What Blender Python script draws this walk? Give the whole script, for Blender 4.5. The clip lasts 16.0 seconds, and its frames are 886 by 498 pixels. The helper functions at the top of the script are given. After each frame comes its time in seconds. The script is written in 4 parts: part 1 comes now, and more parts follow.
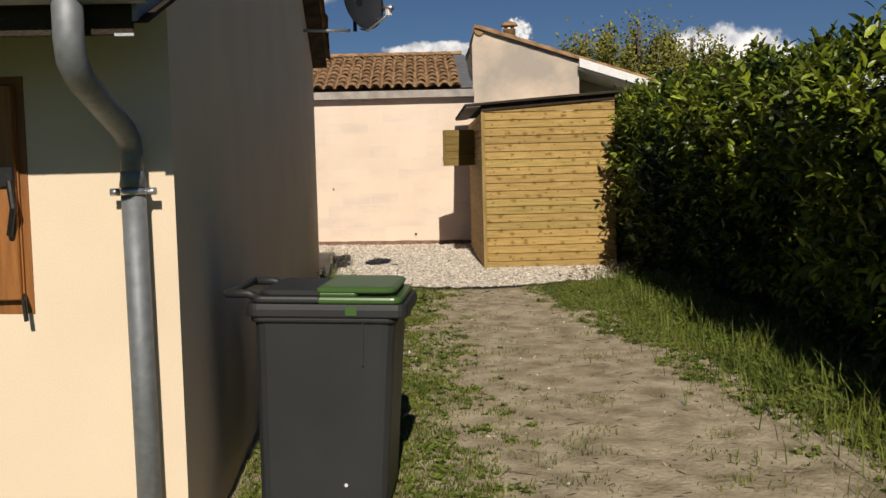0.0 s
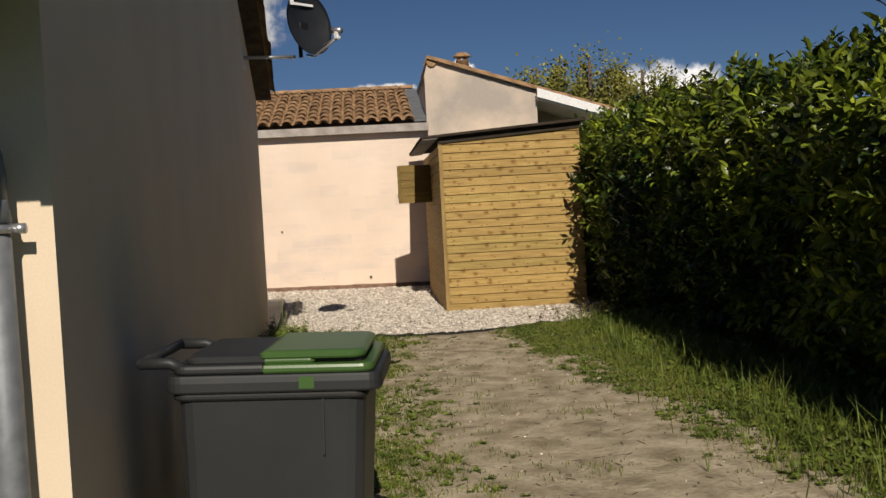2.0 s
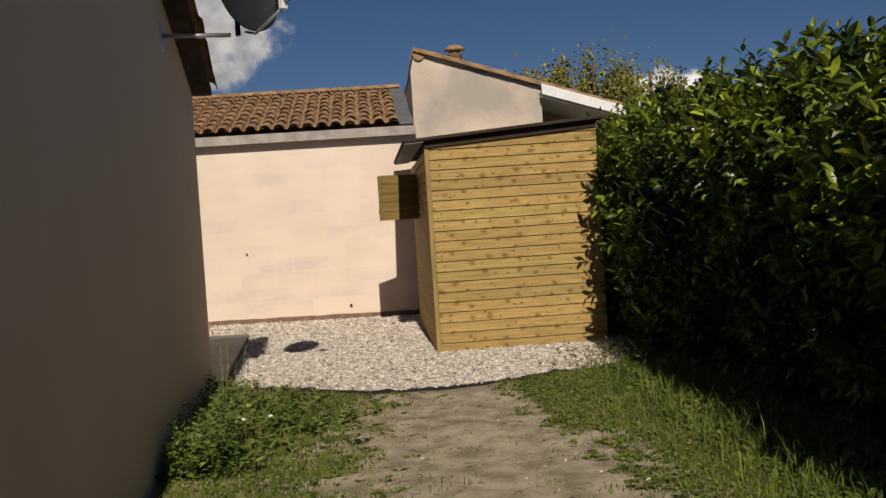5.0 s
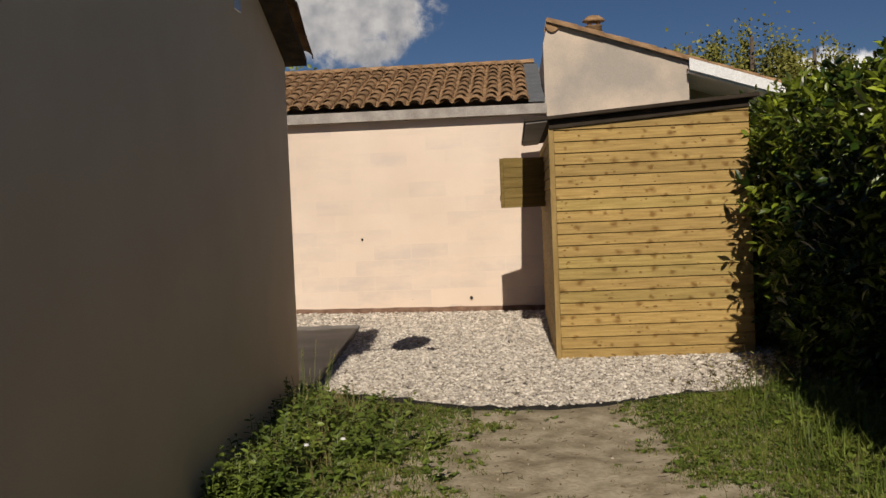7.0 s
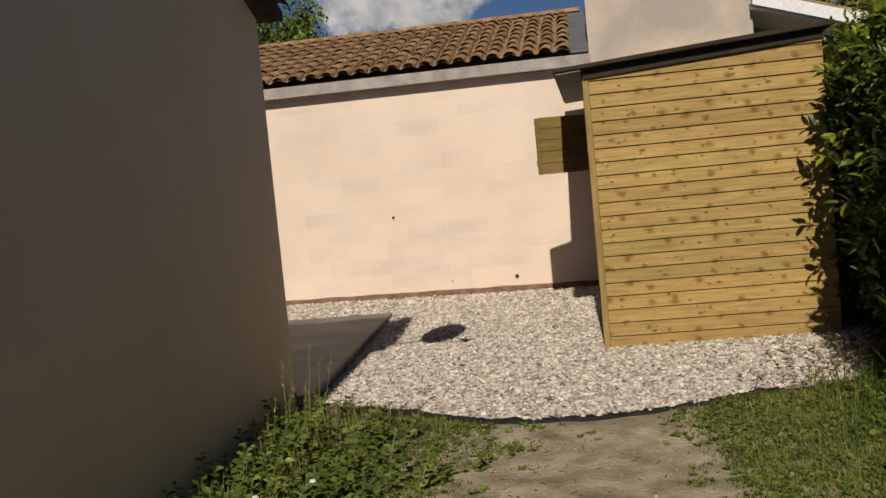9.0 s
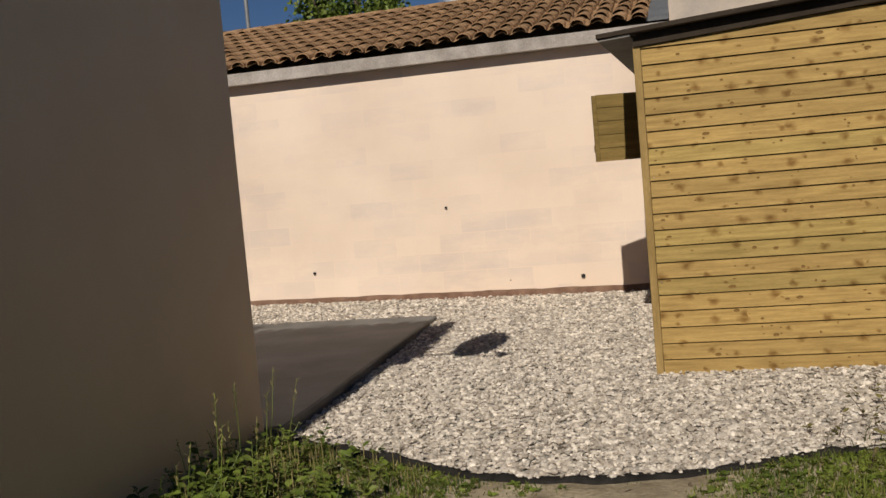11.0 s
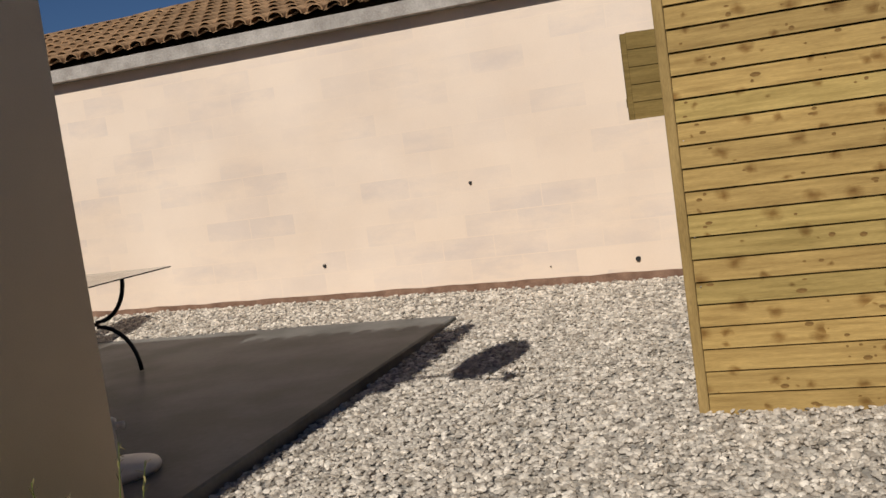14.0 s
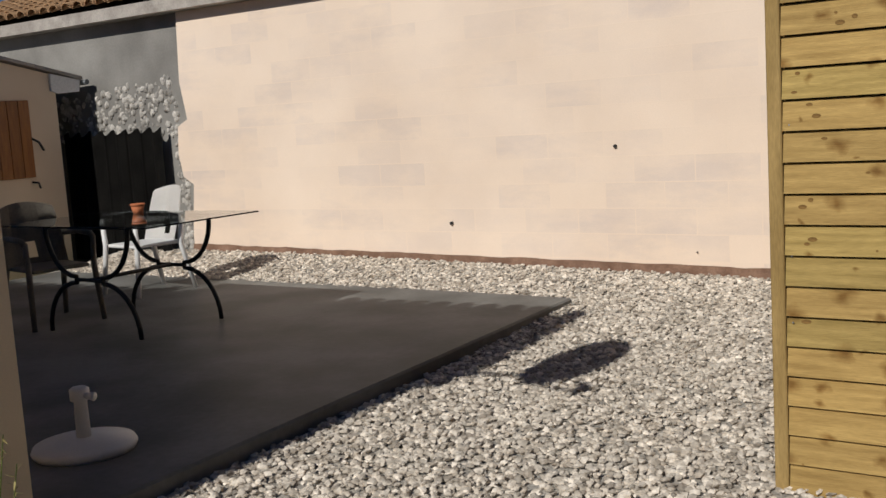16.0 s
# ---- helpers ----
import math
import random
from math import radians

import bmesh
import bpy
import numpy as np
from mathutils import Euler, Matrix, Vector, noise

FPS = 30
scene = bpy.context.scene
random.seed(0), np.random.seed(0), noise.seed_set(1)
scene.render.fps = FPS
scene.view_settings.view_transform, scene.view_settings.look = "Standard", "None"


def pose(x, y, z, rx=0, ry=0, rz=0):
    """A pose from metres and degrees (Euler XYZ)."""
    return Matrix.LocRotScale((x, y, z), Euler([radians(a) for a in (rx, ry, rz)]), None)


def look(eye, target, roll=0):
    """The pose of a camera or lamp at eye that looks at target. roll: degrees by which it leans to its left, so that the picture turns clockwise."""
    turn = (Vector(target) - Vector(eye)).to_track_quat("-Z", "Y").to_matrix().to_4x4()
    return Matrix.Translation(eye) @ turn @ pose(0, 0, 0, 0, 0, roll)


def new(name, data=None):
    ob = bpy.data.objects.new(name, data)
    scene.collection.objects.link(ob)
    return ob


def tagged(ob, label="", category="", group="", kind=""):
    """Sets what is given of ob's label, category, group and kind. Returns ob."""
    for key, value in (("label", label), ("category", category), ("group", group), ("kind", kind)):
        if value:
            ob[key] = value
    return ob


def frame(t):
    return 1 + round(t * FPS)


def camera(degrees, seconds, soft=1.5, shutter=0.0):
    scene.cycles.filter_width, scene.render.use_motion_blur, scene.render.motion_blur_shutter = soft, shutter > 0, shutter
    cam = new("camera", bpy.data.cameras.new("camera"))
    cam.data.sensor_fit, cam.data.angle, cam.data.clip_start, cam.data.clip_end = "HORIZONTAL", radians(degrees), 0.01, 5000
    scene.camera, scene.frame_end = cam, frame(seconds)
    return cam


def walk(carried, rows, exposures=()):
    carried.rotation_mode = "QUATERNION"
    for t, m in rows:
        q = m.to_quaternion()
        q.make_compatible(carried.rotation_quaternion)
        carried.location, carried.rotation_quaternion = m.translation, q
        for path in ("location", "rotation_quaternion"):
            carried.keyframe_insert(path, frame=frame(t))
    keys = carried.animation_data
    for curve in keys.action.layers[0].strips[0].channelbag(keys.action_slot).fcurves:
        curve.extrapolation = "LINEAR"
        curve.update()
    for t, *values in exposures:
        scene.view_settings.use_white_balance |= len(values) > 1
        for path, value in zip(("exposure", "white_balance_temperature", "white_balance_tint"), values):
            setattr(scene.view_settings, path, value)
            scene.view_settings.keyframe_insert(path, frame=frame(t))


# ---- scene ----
cam = camera(46.0, 16.0)
PATH = [
    (0, (-0.884, -5.56, 1.377), (-0.842, -3.566, 1.228), -1.5),
    (0.5, (-0.936, -5.413, 1.368), (-0.803, -3.419, 1.287), -1.6),
    (1, (-0.971, -5.194, 1.342), (-0.873, -3.201, 1.211), -4.5),
    (1.5, (-0.971, -4.882, 1.302), (-0.979, -2.884, 1.215), -4.8),
    (2, (-0.957, -4.572, 1.324), (-0.818, -2.579, 1.25), -3.1),
    (2.5, (-0.981, -4.172, 1.305), (-0.78, -2.183, 1.269), -2.9),
    (3, (-0.943, -3.784, 1.287), (-0.795, -1.79, 1.261), -3.8),
    (3.5, (-0.852, -3.483, 1.336), (-0.819, -1.484, 1.279), -3.8),
    (4, (-0.768, -2.935, 1.287), (-0.693, -0.938, 1.215), -2.2),
    (4.2, (-0.748, -2.743, 1.311), (-0.6, -0.75, 1.258), -3.8),
    (6.3, (-0.47, -1.439, 1.482), (-0.447, 0.56, 1.423), -3.6),
    (6.5, (-0.436, -1.326, 1.471), (-0.514, 0.673, 1.47), -3.8),
    (7, (-0.349, -0.953, 1.487), (-0.489, 1.04, 1.408), -2.4),
    (7.5, (-0.302, -0.583, 1.481), (-0.343, 1.416, 1.435), -3.7),
    (8, (-0.213, -0.188, 1.477), (-0.327, 1.808, 1.428), -5.0),
    (8.5, (-0.156, 0.083, 1.49), (-0.37, 2.067, 1.362), -4.5),
    (8.7, (-0.098, 0.231, 1.484), (-0.345, 2.211, 1.352), -4.8),
    (10.8, (0.45, 1.768, 1.49), (-0.035, 3.704, 1.371), -6.7),
    (11, (0.502, 1.928, 1.458), (-0.021, 3.854, 1.318), -5.1),
    (11.5, (0.639, 2.17, 1.489), (-0.078, 4.033, 1.356), -2.9),
    (12, (0.658, 2.603, 1.444), (-0.042, 4.47, 1.287), -2.1),
    (12.5, (0.653, 2.907, 1.465), (-0.098, 4.751, 1.276), -5.4),
    (13, (0.736, 3.273, 1.438), (-0.105, 5.079, 1.267), -3.0),
    (13.5, (0.759, 3.606, 1.448), (-0.053, 5.419, 1.208), -5.3),
    (14, (0.773, 3.97, 1.437), (0.041, 5.821, 1.249), -8.0),
    (14.5, (0.944, 4.339, 1.439), (0.043, 6.108, 1.191), -2.6),
    (15, (1.055, 4.659, 1.437), (0.045, 6.355, 1.115), -4.6),
    (15.5, (1.068, 4.933, 1.425), (0.082, 6.657, 1.194), -4.4),
    (16, (1.13, 5.301, 1.425), (0.002, 6.934, 1.173), -3.6),
]
walk(cam, [(t, look(eye, target, roll)) for t, eye, target, roll in PATH], exposures=((0, -0.26, 6900, 11), (3.0, -0.36, 6900, 12), (7, -0.5, 6900, 12), (11, -0.5, 6750, 12), (13.5, -0.5, 6500, 11), (16, -0.5, 6250, 10)))

# ---- light ----
SUN_WAY = Vector((-0.026, 1.0, -0.675)).normalized()
world = bpy.data.worlds.new("sky")
scene.world = world
world.use_nodes = True
wt = world.node_tree
sky = wt.nodes.new("ShaderNodeTexSky")
sky.sky_type, sky.sun_disc = "NISHITA", False
sky.air_density, sky.dust_density, sky.ozone_density = 0.72, 0.1, 2.0
sky.sun_elevation = math.asin(-SUN_WAY.z)
sky.sun_rotation = math.atan2(-SUN_WAY.x, -SUN_WAY.y)
tint = wt.nodes.new("ShaderNodeMixRGB")
tint.blend_type, tint.inputs[0].default_value, tint.inputs[2].default_value = "MULTIPLY", 1.0, (0.76, 1.0, 1.32, 1)
wt.links.new(sky.outputs[0], tint.inputs[1])
wt.links.new(tint.outputs[0], wt.nodes["Background"].inputs[0])
wt.nodes["Background"].inputs[1].default_value = 0.034
sun = new("sun", bpy.data.lights.new("sun", "SUN"))
sun.data.energy, sun.data.angle, sun.data.color = 5.0, radians(0.5), (1.0, 0.94, 0.84)
sun.matrix_world = look((0, 0, 0), SUN_WAY)


# ---- materials ----
def mat(name, c1, c2, rough=0.8, scale=6.0, fine=60.0, bump=0.1, spread=(0.3, 0.7), metal=0.0, stretch=(1, 1, 1), vary=0.0, island=0.0, spec=0.5, grain=1.0):
    """Two colours mixed by coarse noise, darkened a little by fine grain, with bump; vary: change from object to object."""
    m = bpy.data.materials.new(name)
    m.use_nodes = True
    t = m.node_tree
    n, l = t.nodes, t.links
    b = n["Principled BSDF"]
    co = n.new("ShaderNodeTexCoord")
    mp = n.new("ShaderNodeMapping")
    mp.inputs["Scale"].default_value = stretch
    l.new(co.outputs["Object"], mp.inputs[0])
    a, f = n.new("ShaderNodeTexNoise"), n.new("ShaderNodeTexNoise")
    a.inputs["Scale"].default_value, f.inputs["Scale"].default_value = scale, fine
    a.inputs["Detail"].default_value, f.inputs["Detail"].default_value = 5, 3
    l.new(mp.outputs[0], a.inputs["Vector"]), l.new(mp.outputs[0], f.inputs["Vector"])
    r = n.new("ShaderNodeValToRGB")
    r.color_ramp.elements[0].position, r.color_ramp.elements[1].position = spread
    r.color_ramp.elements[0].color, r.color_ramp.elements[1].color = (*c1, 1), (*c2, 1)
    l.new(a.outputs[0], r.inputs[0])
    mr = n.new("ShaderNodeMapRange")
    mr.inputs[1].default_value, mr.inputs[2].default_value, mr.inputs[3].default_value, mr.inputs[4].default_value = 0.3, 0.7, 1 - 0.15 * grain, 1 + 0.12 * grain
    l.new(f.outputs[0], mr.inputs[0])
    mul = n.new("ShaderNodeVectorMath")
    mul.operation = "SCALE"
    l.new(r.outputs[0], mul.inputs[0]), l.new(mr.outputs[0], mul.inputs["Scale"])
    out = mul.outputs[0]
    for amount, node, socket in ((vary, "ShaderNodeObjectInfo", "Random"), (island, "ShaderNodeNewGeometry", "Random Per Island")):
        if amount:
            oi, m2, s2 = n.new(node), n.new("ShaderNodeMapRange"), n.new("ShaderNodeVectorMath")
            m2.inputs[3].default_value, m2.inputs[4].default_value = 1 - amount, 1 + amount
            s2.operation = "SCALE"
            l.new(oi.outputs[socket], m2.inputs[0]), l.new(out, s2.inputs[0]), l.new(m2.outputs[0], s2.inputs["Scale"])
            out = s2.outputs[0]
    l.new(out, b.inputs["Base Color"])
    b.inputs["Roughness"].default_value, b.inputs["Metallic"].default_value = rough, metal
    b.inputs["Specular IOR Level"].default_value = spec
    if bump:
        bp = n.new("ShaderNodeBump")
        bp.inputs["Strength"].default_value, bp.inputs["Distance"].default_value = bump, 0.02
        l.new(f.outputs[0], bp.inputs["Height"]), l.new(bp.outputs[0], b.inputs["Normal"])
    return m


PLASTER = mat("cream_plaster", (0.76, 0.625, 0.465), (0.82, 0.685, 0.515), 0.9, 1.5, 160, 0.03, spec=0.2, grain=0.25)
BLOCK_WALL = mat("painted_blockwork", (0.76, 0.615, 0.49), (0.85, 0.705, 0.575), 0.9, 0.9, 140, 0.03, spec=0.2, grain=0.2)
t = BLOCK_WALL.node_tree
bk, mpb, mxb, bpb = (t.nodes.new(k) for k in ("ShaderNodeTexBrick", "ShaderNodeMapping", "ShaderNodeMixRGB", "ShaderNodeBump"))
mpb.inputs["Rotation"].default_value = (radians(-90), 0, 0)
t.links.new([k for k in t.nodes if k.type == "TEX_COORD"][0].outputs["Object"], mpb.inputs[0])
t.links.new(mpb.outputs[0], bk.inputs["Vector"])
bk.inputs["Color1"].default_value, bk.inputs["Color2"].default_value, bk.inputs["Mortar"].default_value = (0.84, 0.86, 0.925, 1), (1, 1, 1, 1), (0.985, 0.985, 0.985, 1)
bk.inputs["Scale"].default_value, bk.inputs["Brick Width"].default_value, bk.inputs["Row Height"].default_value = 1.0, 0.5, 0.205
bk.inputs["Mortar Size"].default_value, bk.inputs["Mortar Smooth"].default_value = 0.008, 1.0
mxb.blend_type, mxb.inputs[0].default_value = "MULTIPLY", 1.0
pb = t.nodes["Principled BSDF"]
t.links.new(pb.inputs["Base Color"].links[0].from_socket, mxb.inputs[1])
# thin paint: the grey blocks show through in streaks along the courses
streak, mps, rs, mxs = (t.nodes.new(k) for k in ("ShaderNodeTexNoise", "ShaderNodeMapping", "ShaderNodeMapRange", "ShaderNodeMixRGB"))
mps.inputs["Scale"].default_value = (1.1, 1.0, 3.4)
streak.inputs["Scale"].default_value, streak.inputs["Detail"].default_value, streak.inputs["Roughness"].default_value = 1.3, 7, 0.65
t.links.new([k for k in t.nodes if k.type == "TEX_COORD"][0].outputs["Object"], mps.inputs[0])
t.links.new(mps.outputs[0], streak.inputs["Vector"]), t.links.new(streak.outputs[0], rs.inputs[0])
rs.inputs[1].default_value, rs.inputs[2].default_value = 0.36, 0.62
mxs.inputs[1].default_value = (1, 1, 1, 1)
t.links.new(rs.outputs[0], mxs.inputs[0]), t.links.new(bk.outputs["Color"], mxs.inputs[2])
t.links.new(mxs.outputs[0], mxb.inputs[2])
t.links.new(mxb.outputs[0], pb.inputs["Base Color"])
bpb.inputs["Strength"].default_value, bpb.inputs["Distance"].default_value = 0.06, 0.006
t.links.new(bk.outputs["Fac"], bpb.inputs["Height"]), t.links.new(pb.inputs["Normal"].links[0].from_socket, bpb.inputs["Normal"])
t.links.new(bpb.outputs[0], pb.inputs["Normal"])
PLASTER_OLD = mat("weathered_plaster", (0.42, 0.37, 0.32), (0.74, 0.60, 0.47), 0.9, 1.1, 60, 0.06, spread=(0.36, 0.62), spec=0.2, grain=0.5)
DIRT = mat("dry_dirt", (0.25, 0.205, 0.135), (0.475, 0.405, 0.29), 0.95, 4.6, 34, 0.6, spread=(0.32, 0.62), spec=0.1)
CLOD = mat("earth_clod", (0.17, 0.13, 0.085), (0.36, 0.29, 0.2), 0.95, 9, 60, 0.4, island=0.35, spec=0.1)
STONE_BED = mat("gravel_bed", (0.36, 0.335, 0.30), (0.5, 0.47, 0.42), 0.95, 9, 60, 0.6, spec=0.1)
PEBBLE = mat("pale_pebbles", (0.44, 0.385, 0.32), (0.72, 0.655, 0.57), 0.75, 14, 80, 0.1, spread=(0.4, 0.6), island=0.36, spec=0.3)
TILE = mat("terracotta_tile", (0.21, 0.125, 0.066), (0.46, 0.285, 0.155), 0.9, 7, 60, 0.3, vary=0.24, spec=0.2)
MORTAR = mat("grey_mortar", (0.30, 0.27, 0.24), (0.48, 0.44, 0.40), 0.95, 6, 50, 0.4, spec=0.1)
ROOF_EDGE = mat("dark_roof_edge", (0.04, 0.032, 0.026), (0.10, 0.078, 0.06), 0.95, 9, 50, 0.5, spec=0.1)
UNSEEN_GROUND = mat("unseen_dark_ground", (0.05, 0.075, 0.018), (0.09, 0.115, 0.03), 0.95, 2, 30, 0.5, spec=0.1)
PINE = mat("treated_pine", (0.295, 0.189, 0.061), (0.475, 0.322, 0.115), 0.75, 3, 30, 0.15, stretch=(1, 6, 14), vary=0.14, spec=0.25)
PINE_GREEN = mat("greenish_treated_pine", (0.28, 0.196, 0.06), (0.45, 0.322, 0.112), 0.75, 3, 30, 0.15, stretch=(1, 6, 14), vary=0.12, spec=0.25)
PINE_SIDE = mat("treated_pine_lengthwise", (0.295, 0.189, 0.061), (0.475, 0.322, 0.115), 0.75, 3, 30, 0.15, stretch=(6, 1, 14), vary=0.1, spec=0.25)
PINE_DARK = mat("end_grain", (0.27, 0.18, 0.065), (0.40, 0.275, 0.11), 0.8, 3, 30, 0.15, stretch=(6, 6, 1), spec=0.2)

HATCH_WOOD = mat("olive_brown_pine", (0.17, 0.115, 0.036), (0.27, 0.19, 0.066), 0.8, 3, 30, 0.15, stretch=(1, 6, 14), vary=0.1, spec=0.2)


def add_knot_grain(m):
    """Soft brown figure round the knots, scattered along the boards."""
    t = m.node_tree
    n, l = t.nodes, t.links
    b = n["Principled BSDF"]
    colour = b.inputs["Base Color"].links[0].from_socket
    co, sep, add, com = n.new("ShaderNodeTexCoord"), n.new("ShaderNodeSeparateXYZ"), n.new("ShaderNodeMath"), n.new("ShaderNodeCombineXYZ")
    wob, mixv = n.new("ShaderNodeTexNoise"), n.new("ShaderNodeVectorMath")
    wob.inputs["Scale"].default_value = 22
    l.new(co.outputs["Object"], sep.inputs[0]), l.new(co.outputs["Object"], wob.inputs["Vector"])
    l.new(sep.outputs[0], add.inputs[0]), l.new(sep.outputs[1], add.inputs[1])
    l.new(add.outputs[0], com.inputs[0]), l.new(sep.outputs[2], com.inputs[1])
    mixv.operation = "MULTIPLY_ADD"
    mixv.inputs[1].default_value = (0.05, 0.05, 0)
    l.new(wob.outputs["Color"], mixv.inputs[0]), l.new(com.outputs[0], mixv.inputs[2])
    mp = n.new("ShaderNodeMapping")
    mp.inputs["Scale"].default_value = (5.6, 7.5, 1)
    l.new(mixv.outputs[0], mp.inputs[0])
    v = n.new("ShaderNodeTexVoronoi")
    v.voronoi_dimensions = "2D"
    v.inputs["Scale"].default_value = 1.0
    l.new(mp.outputs[0], v.inputs["Vector"])
    r = n.new("ShaderNodeValToRGB")
    e = r.color_ramp.elements
    e[0].position, e[1].position = 0.04, 0.24
    e[0].color, e[1].color = (0.5, 0.4, 0.28, 1), (1, 1, 1, 1)
    # each figure has its own size
    wide, size = n.new("ShaderNodeMath"), n.new("ShaderNodeMapRange")
    wide.operation = "DIVIDE"
    size.inputs[3].default_value, size.inputs[4].default_value = 0.2, 1.35
    sepc = n.new("ShaderNodeSeparateColor")
    l.new(v.outputs["Color"], sepc.inputs[0]), l.new(sepc.outputs[0], size.inputs[0])
    l.new(v.outputs["Distance"], wide.inputs[0]), l.new(size.outputs[0], wide.inputs[1])
    l.new(wide.outputs[0], r.inputs[0])
    mul = n.new("ShaderNodeVectorMath")
    mul.operation = "MULTIPLY"
    l.new(colour, mul.inputs[0]), l.new(r.outputs[0], mul.inputs[1])
    l.new(mul.outputs[0], b.inputs["Base Color"])


for pine in (PINE, PINE_GREEN, PINE_SIDE):
    add_knot_grain(pine)
KNOT = mat("wood_knot", (0.14, 0.078, 0.024), (0.25, 0.145, 0.046), 0.8, 30, 90, 0.1, spec=0.2)
FELT_SHADE = mat("roofing_felt_and_eave_shade", (0.036, 0.028, 0.021), (0.062, 0.048, 0.036), 0.95, 5, 120, 0.4, spec=0.1)
ZINC = mat("zinc", (0.20, 0.215, 0.23), (0.28, 0.295, 0.31), 0.62, 4, 30, 0.05, metal=0.5)
SLAB = mat("smooth_concrete", (0.12, 0.121, 0.115), (0.23, 0.23, 0.22), 0.45, 1.6, 25, 0.06, spread=(0.36, 0.66), spec=0.06, grain=0.5)
BIN_GREY = mat("grey_plastic", (0.023, 0.025, 0.026), (0.031, 0.033, 0.034), 0.5, 3, 120, 0.015, spec=0.4, grain=0.3)
BIN_GREEN = mat("green_plastic", (0.055, 0.115, 0.03), (0.065, 0.135, 0.036), 0.33, 3, 120, 0.01, spec=0.55, grain=0.3)
BIN_YELLOW = mat("yellow_plastic", (0.62, 0.45, 0.015), (0.72, 0.53, 0.025), 0.4, 3, 120, 0.04, spec=0.5)
RUBBER_SHADE = mat("black_rubber_and_shade", (0.012, 0.012, 0.012), (0.02, 0.02, 0.02), 0.7, 5, 60, 0.1)
DISH = mat("dark_grey_dish", (0.028, 0.032, 0.042), (0.04, 0.045, 0.056), 0.6, 3, 80, 0.02)
STEEL = mat("galvanised_steel", (0.5, 0.5, 0.5), (0.65, 0.65, 0.66), 0.35, 9, 60, 0.05, metal=0.8)
WHITE = mat("white_plastic", (0.70, 0.70, 0.70), (0.80, 0.80, 0.79), 0.45, 4, 60, 0.01, grain=0.15)
TAUPE = mat("grey_brown_plastic", (0.13, 0.115, 0.095), (0.18, 0.16, 0.13), 0.5, 4, 60, 0.03)
WHITE_PAINT = mat("white_paint", (0.76, 0.76, 0.75), (0.84, 0.84, 0.83), 0.6, 3, 60, 0.05)
BLACK_IRON = mat("black_iron", (0.012, 0.012, 0.013), (0.022, 0.021, 0.02), 0.45, 6, 60, 0.05, metal=0.3)
RUST_WOOD = mat("varnished_shutter_wood", (0.23, 0.085, 0.02), (0.36, 0.14, 0.03), 0.5, 4, 40, 0.15, stretch=(14, 14, 1), vary=0.12)
FABRIC = mat("black_weed_fabric", (0.012, 0.011, 0.010), (0.03, 0.027, 0.024), 0.85, 12, 90, 0.3, spec=0.2)
RUBBLE = mat("rubble_stone", (0.24, 0.225, 0.2), (0.64, 0.61, 0.57), 0.9, 8, 50, 0.4, vary=0.42, spec=0.1)
GREY_RENDER = mat("grey_render", (0.19, 0.182, 0.17), (0.31, 0.3, 0.28), 0.95, 1.6, 45, 0.12, grain=0.4, spec=0.1)
DARK_SHEET = mat("dark_corrugated_sheet", (0.008, 0.0075, 0.007), (0.016, 0.015, 0.0135), 0.85, 4, 50, 0.15, spec=0.1)
RED_BASE = mat("red_brown_footing", (0.17, 0.10, 0.07), (0.30, 0.19, 0.135), 0.95, 7, 60, 0.4, spec=0.1)
POT = mat("terracotta_pot", (0.42, 0.13, 0.05), (0.5, 0.17, 0.07), 0.8, 6, 60, 0.1)
LEAF = mat("laurel_leaf", (0.017, 0.037, 0.004), (0.2, 0.245, 0.02), 0.38, 1.9, 30, 0.0, spread=(0.42, 0.64), island=0.6, spec=0.5)
LEAF_INNER = mat("hedge_inner_shade", (0.014, 0.02, 0.006), (0.03, 0.04, 0.012), 0.9, 5, 40, 0.5, spec=0.1)
GRASS = mat("grass", (0.042, 0.075, 0.009), (0.16, 0.185, 0.03), 0.6, 2.2, 20, 0.0, island=0.4, spec=0.3)
DRY_GRASS = mat("dry_grass", (0.17, 0.15, 0.055), (0.30, 0.25, 0.11), 0.8, 2, 20, 0.0, island=0.3, spec=0.2)
WEED = mat("weed_leaf", (0.06, 0.10, 0.013), (0.165, 0.205, 0.035), 0.5, 3, 20, 0.0, island=0.35, spec=0.4)
DRY_WEED = mat("drying_weed_leaf", (0.10, 0.085, 0.025), (0.17, 0.15, 0.05), 0.7, 9, 20, 0.0, island=0.45, spec=0.2)
FAR_LEAF = mat("tree_leaf", (0.12, 0.125, 0.025), (0.27, 0.25, 0.06), 0.7, 0.6, 8, 0.0, island=0.4, spec=0.2)
BARK = mat("bark", (0.09, 0.07, 0.05), (0.16, 0.12, 0.09), 0.95, 8, 40, 0.5, spec=0.1)
GLASS = bpy.data.materials.new("smoked_glass")
GLASS.use_nodes = True
gb = GLASS.node_tree.nodes["Principled BSDF"]
gb.inputs["Base Color"].default_value, gb.inputs["Roughness"].default_value = (0.5, 0.55, 0.56, 1), 0.02
gb.inputs["Transmission Weight"].default_value, gb.inputs["IOR"].default_value = 1.0, 1.45


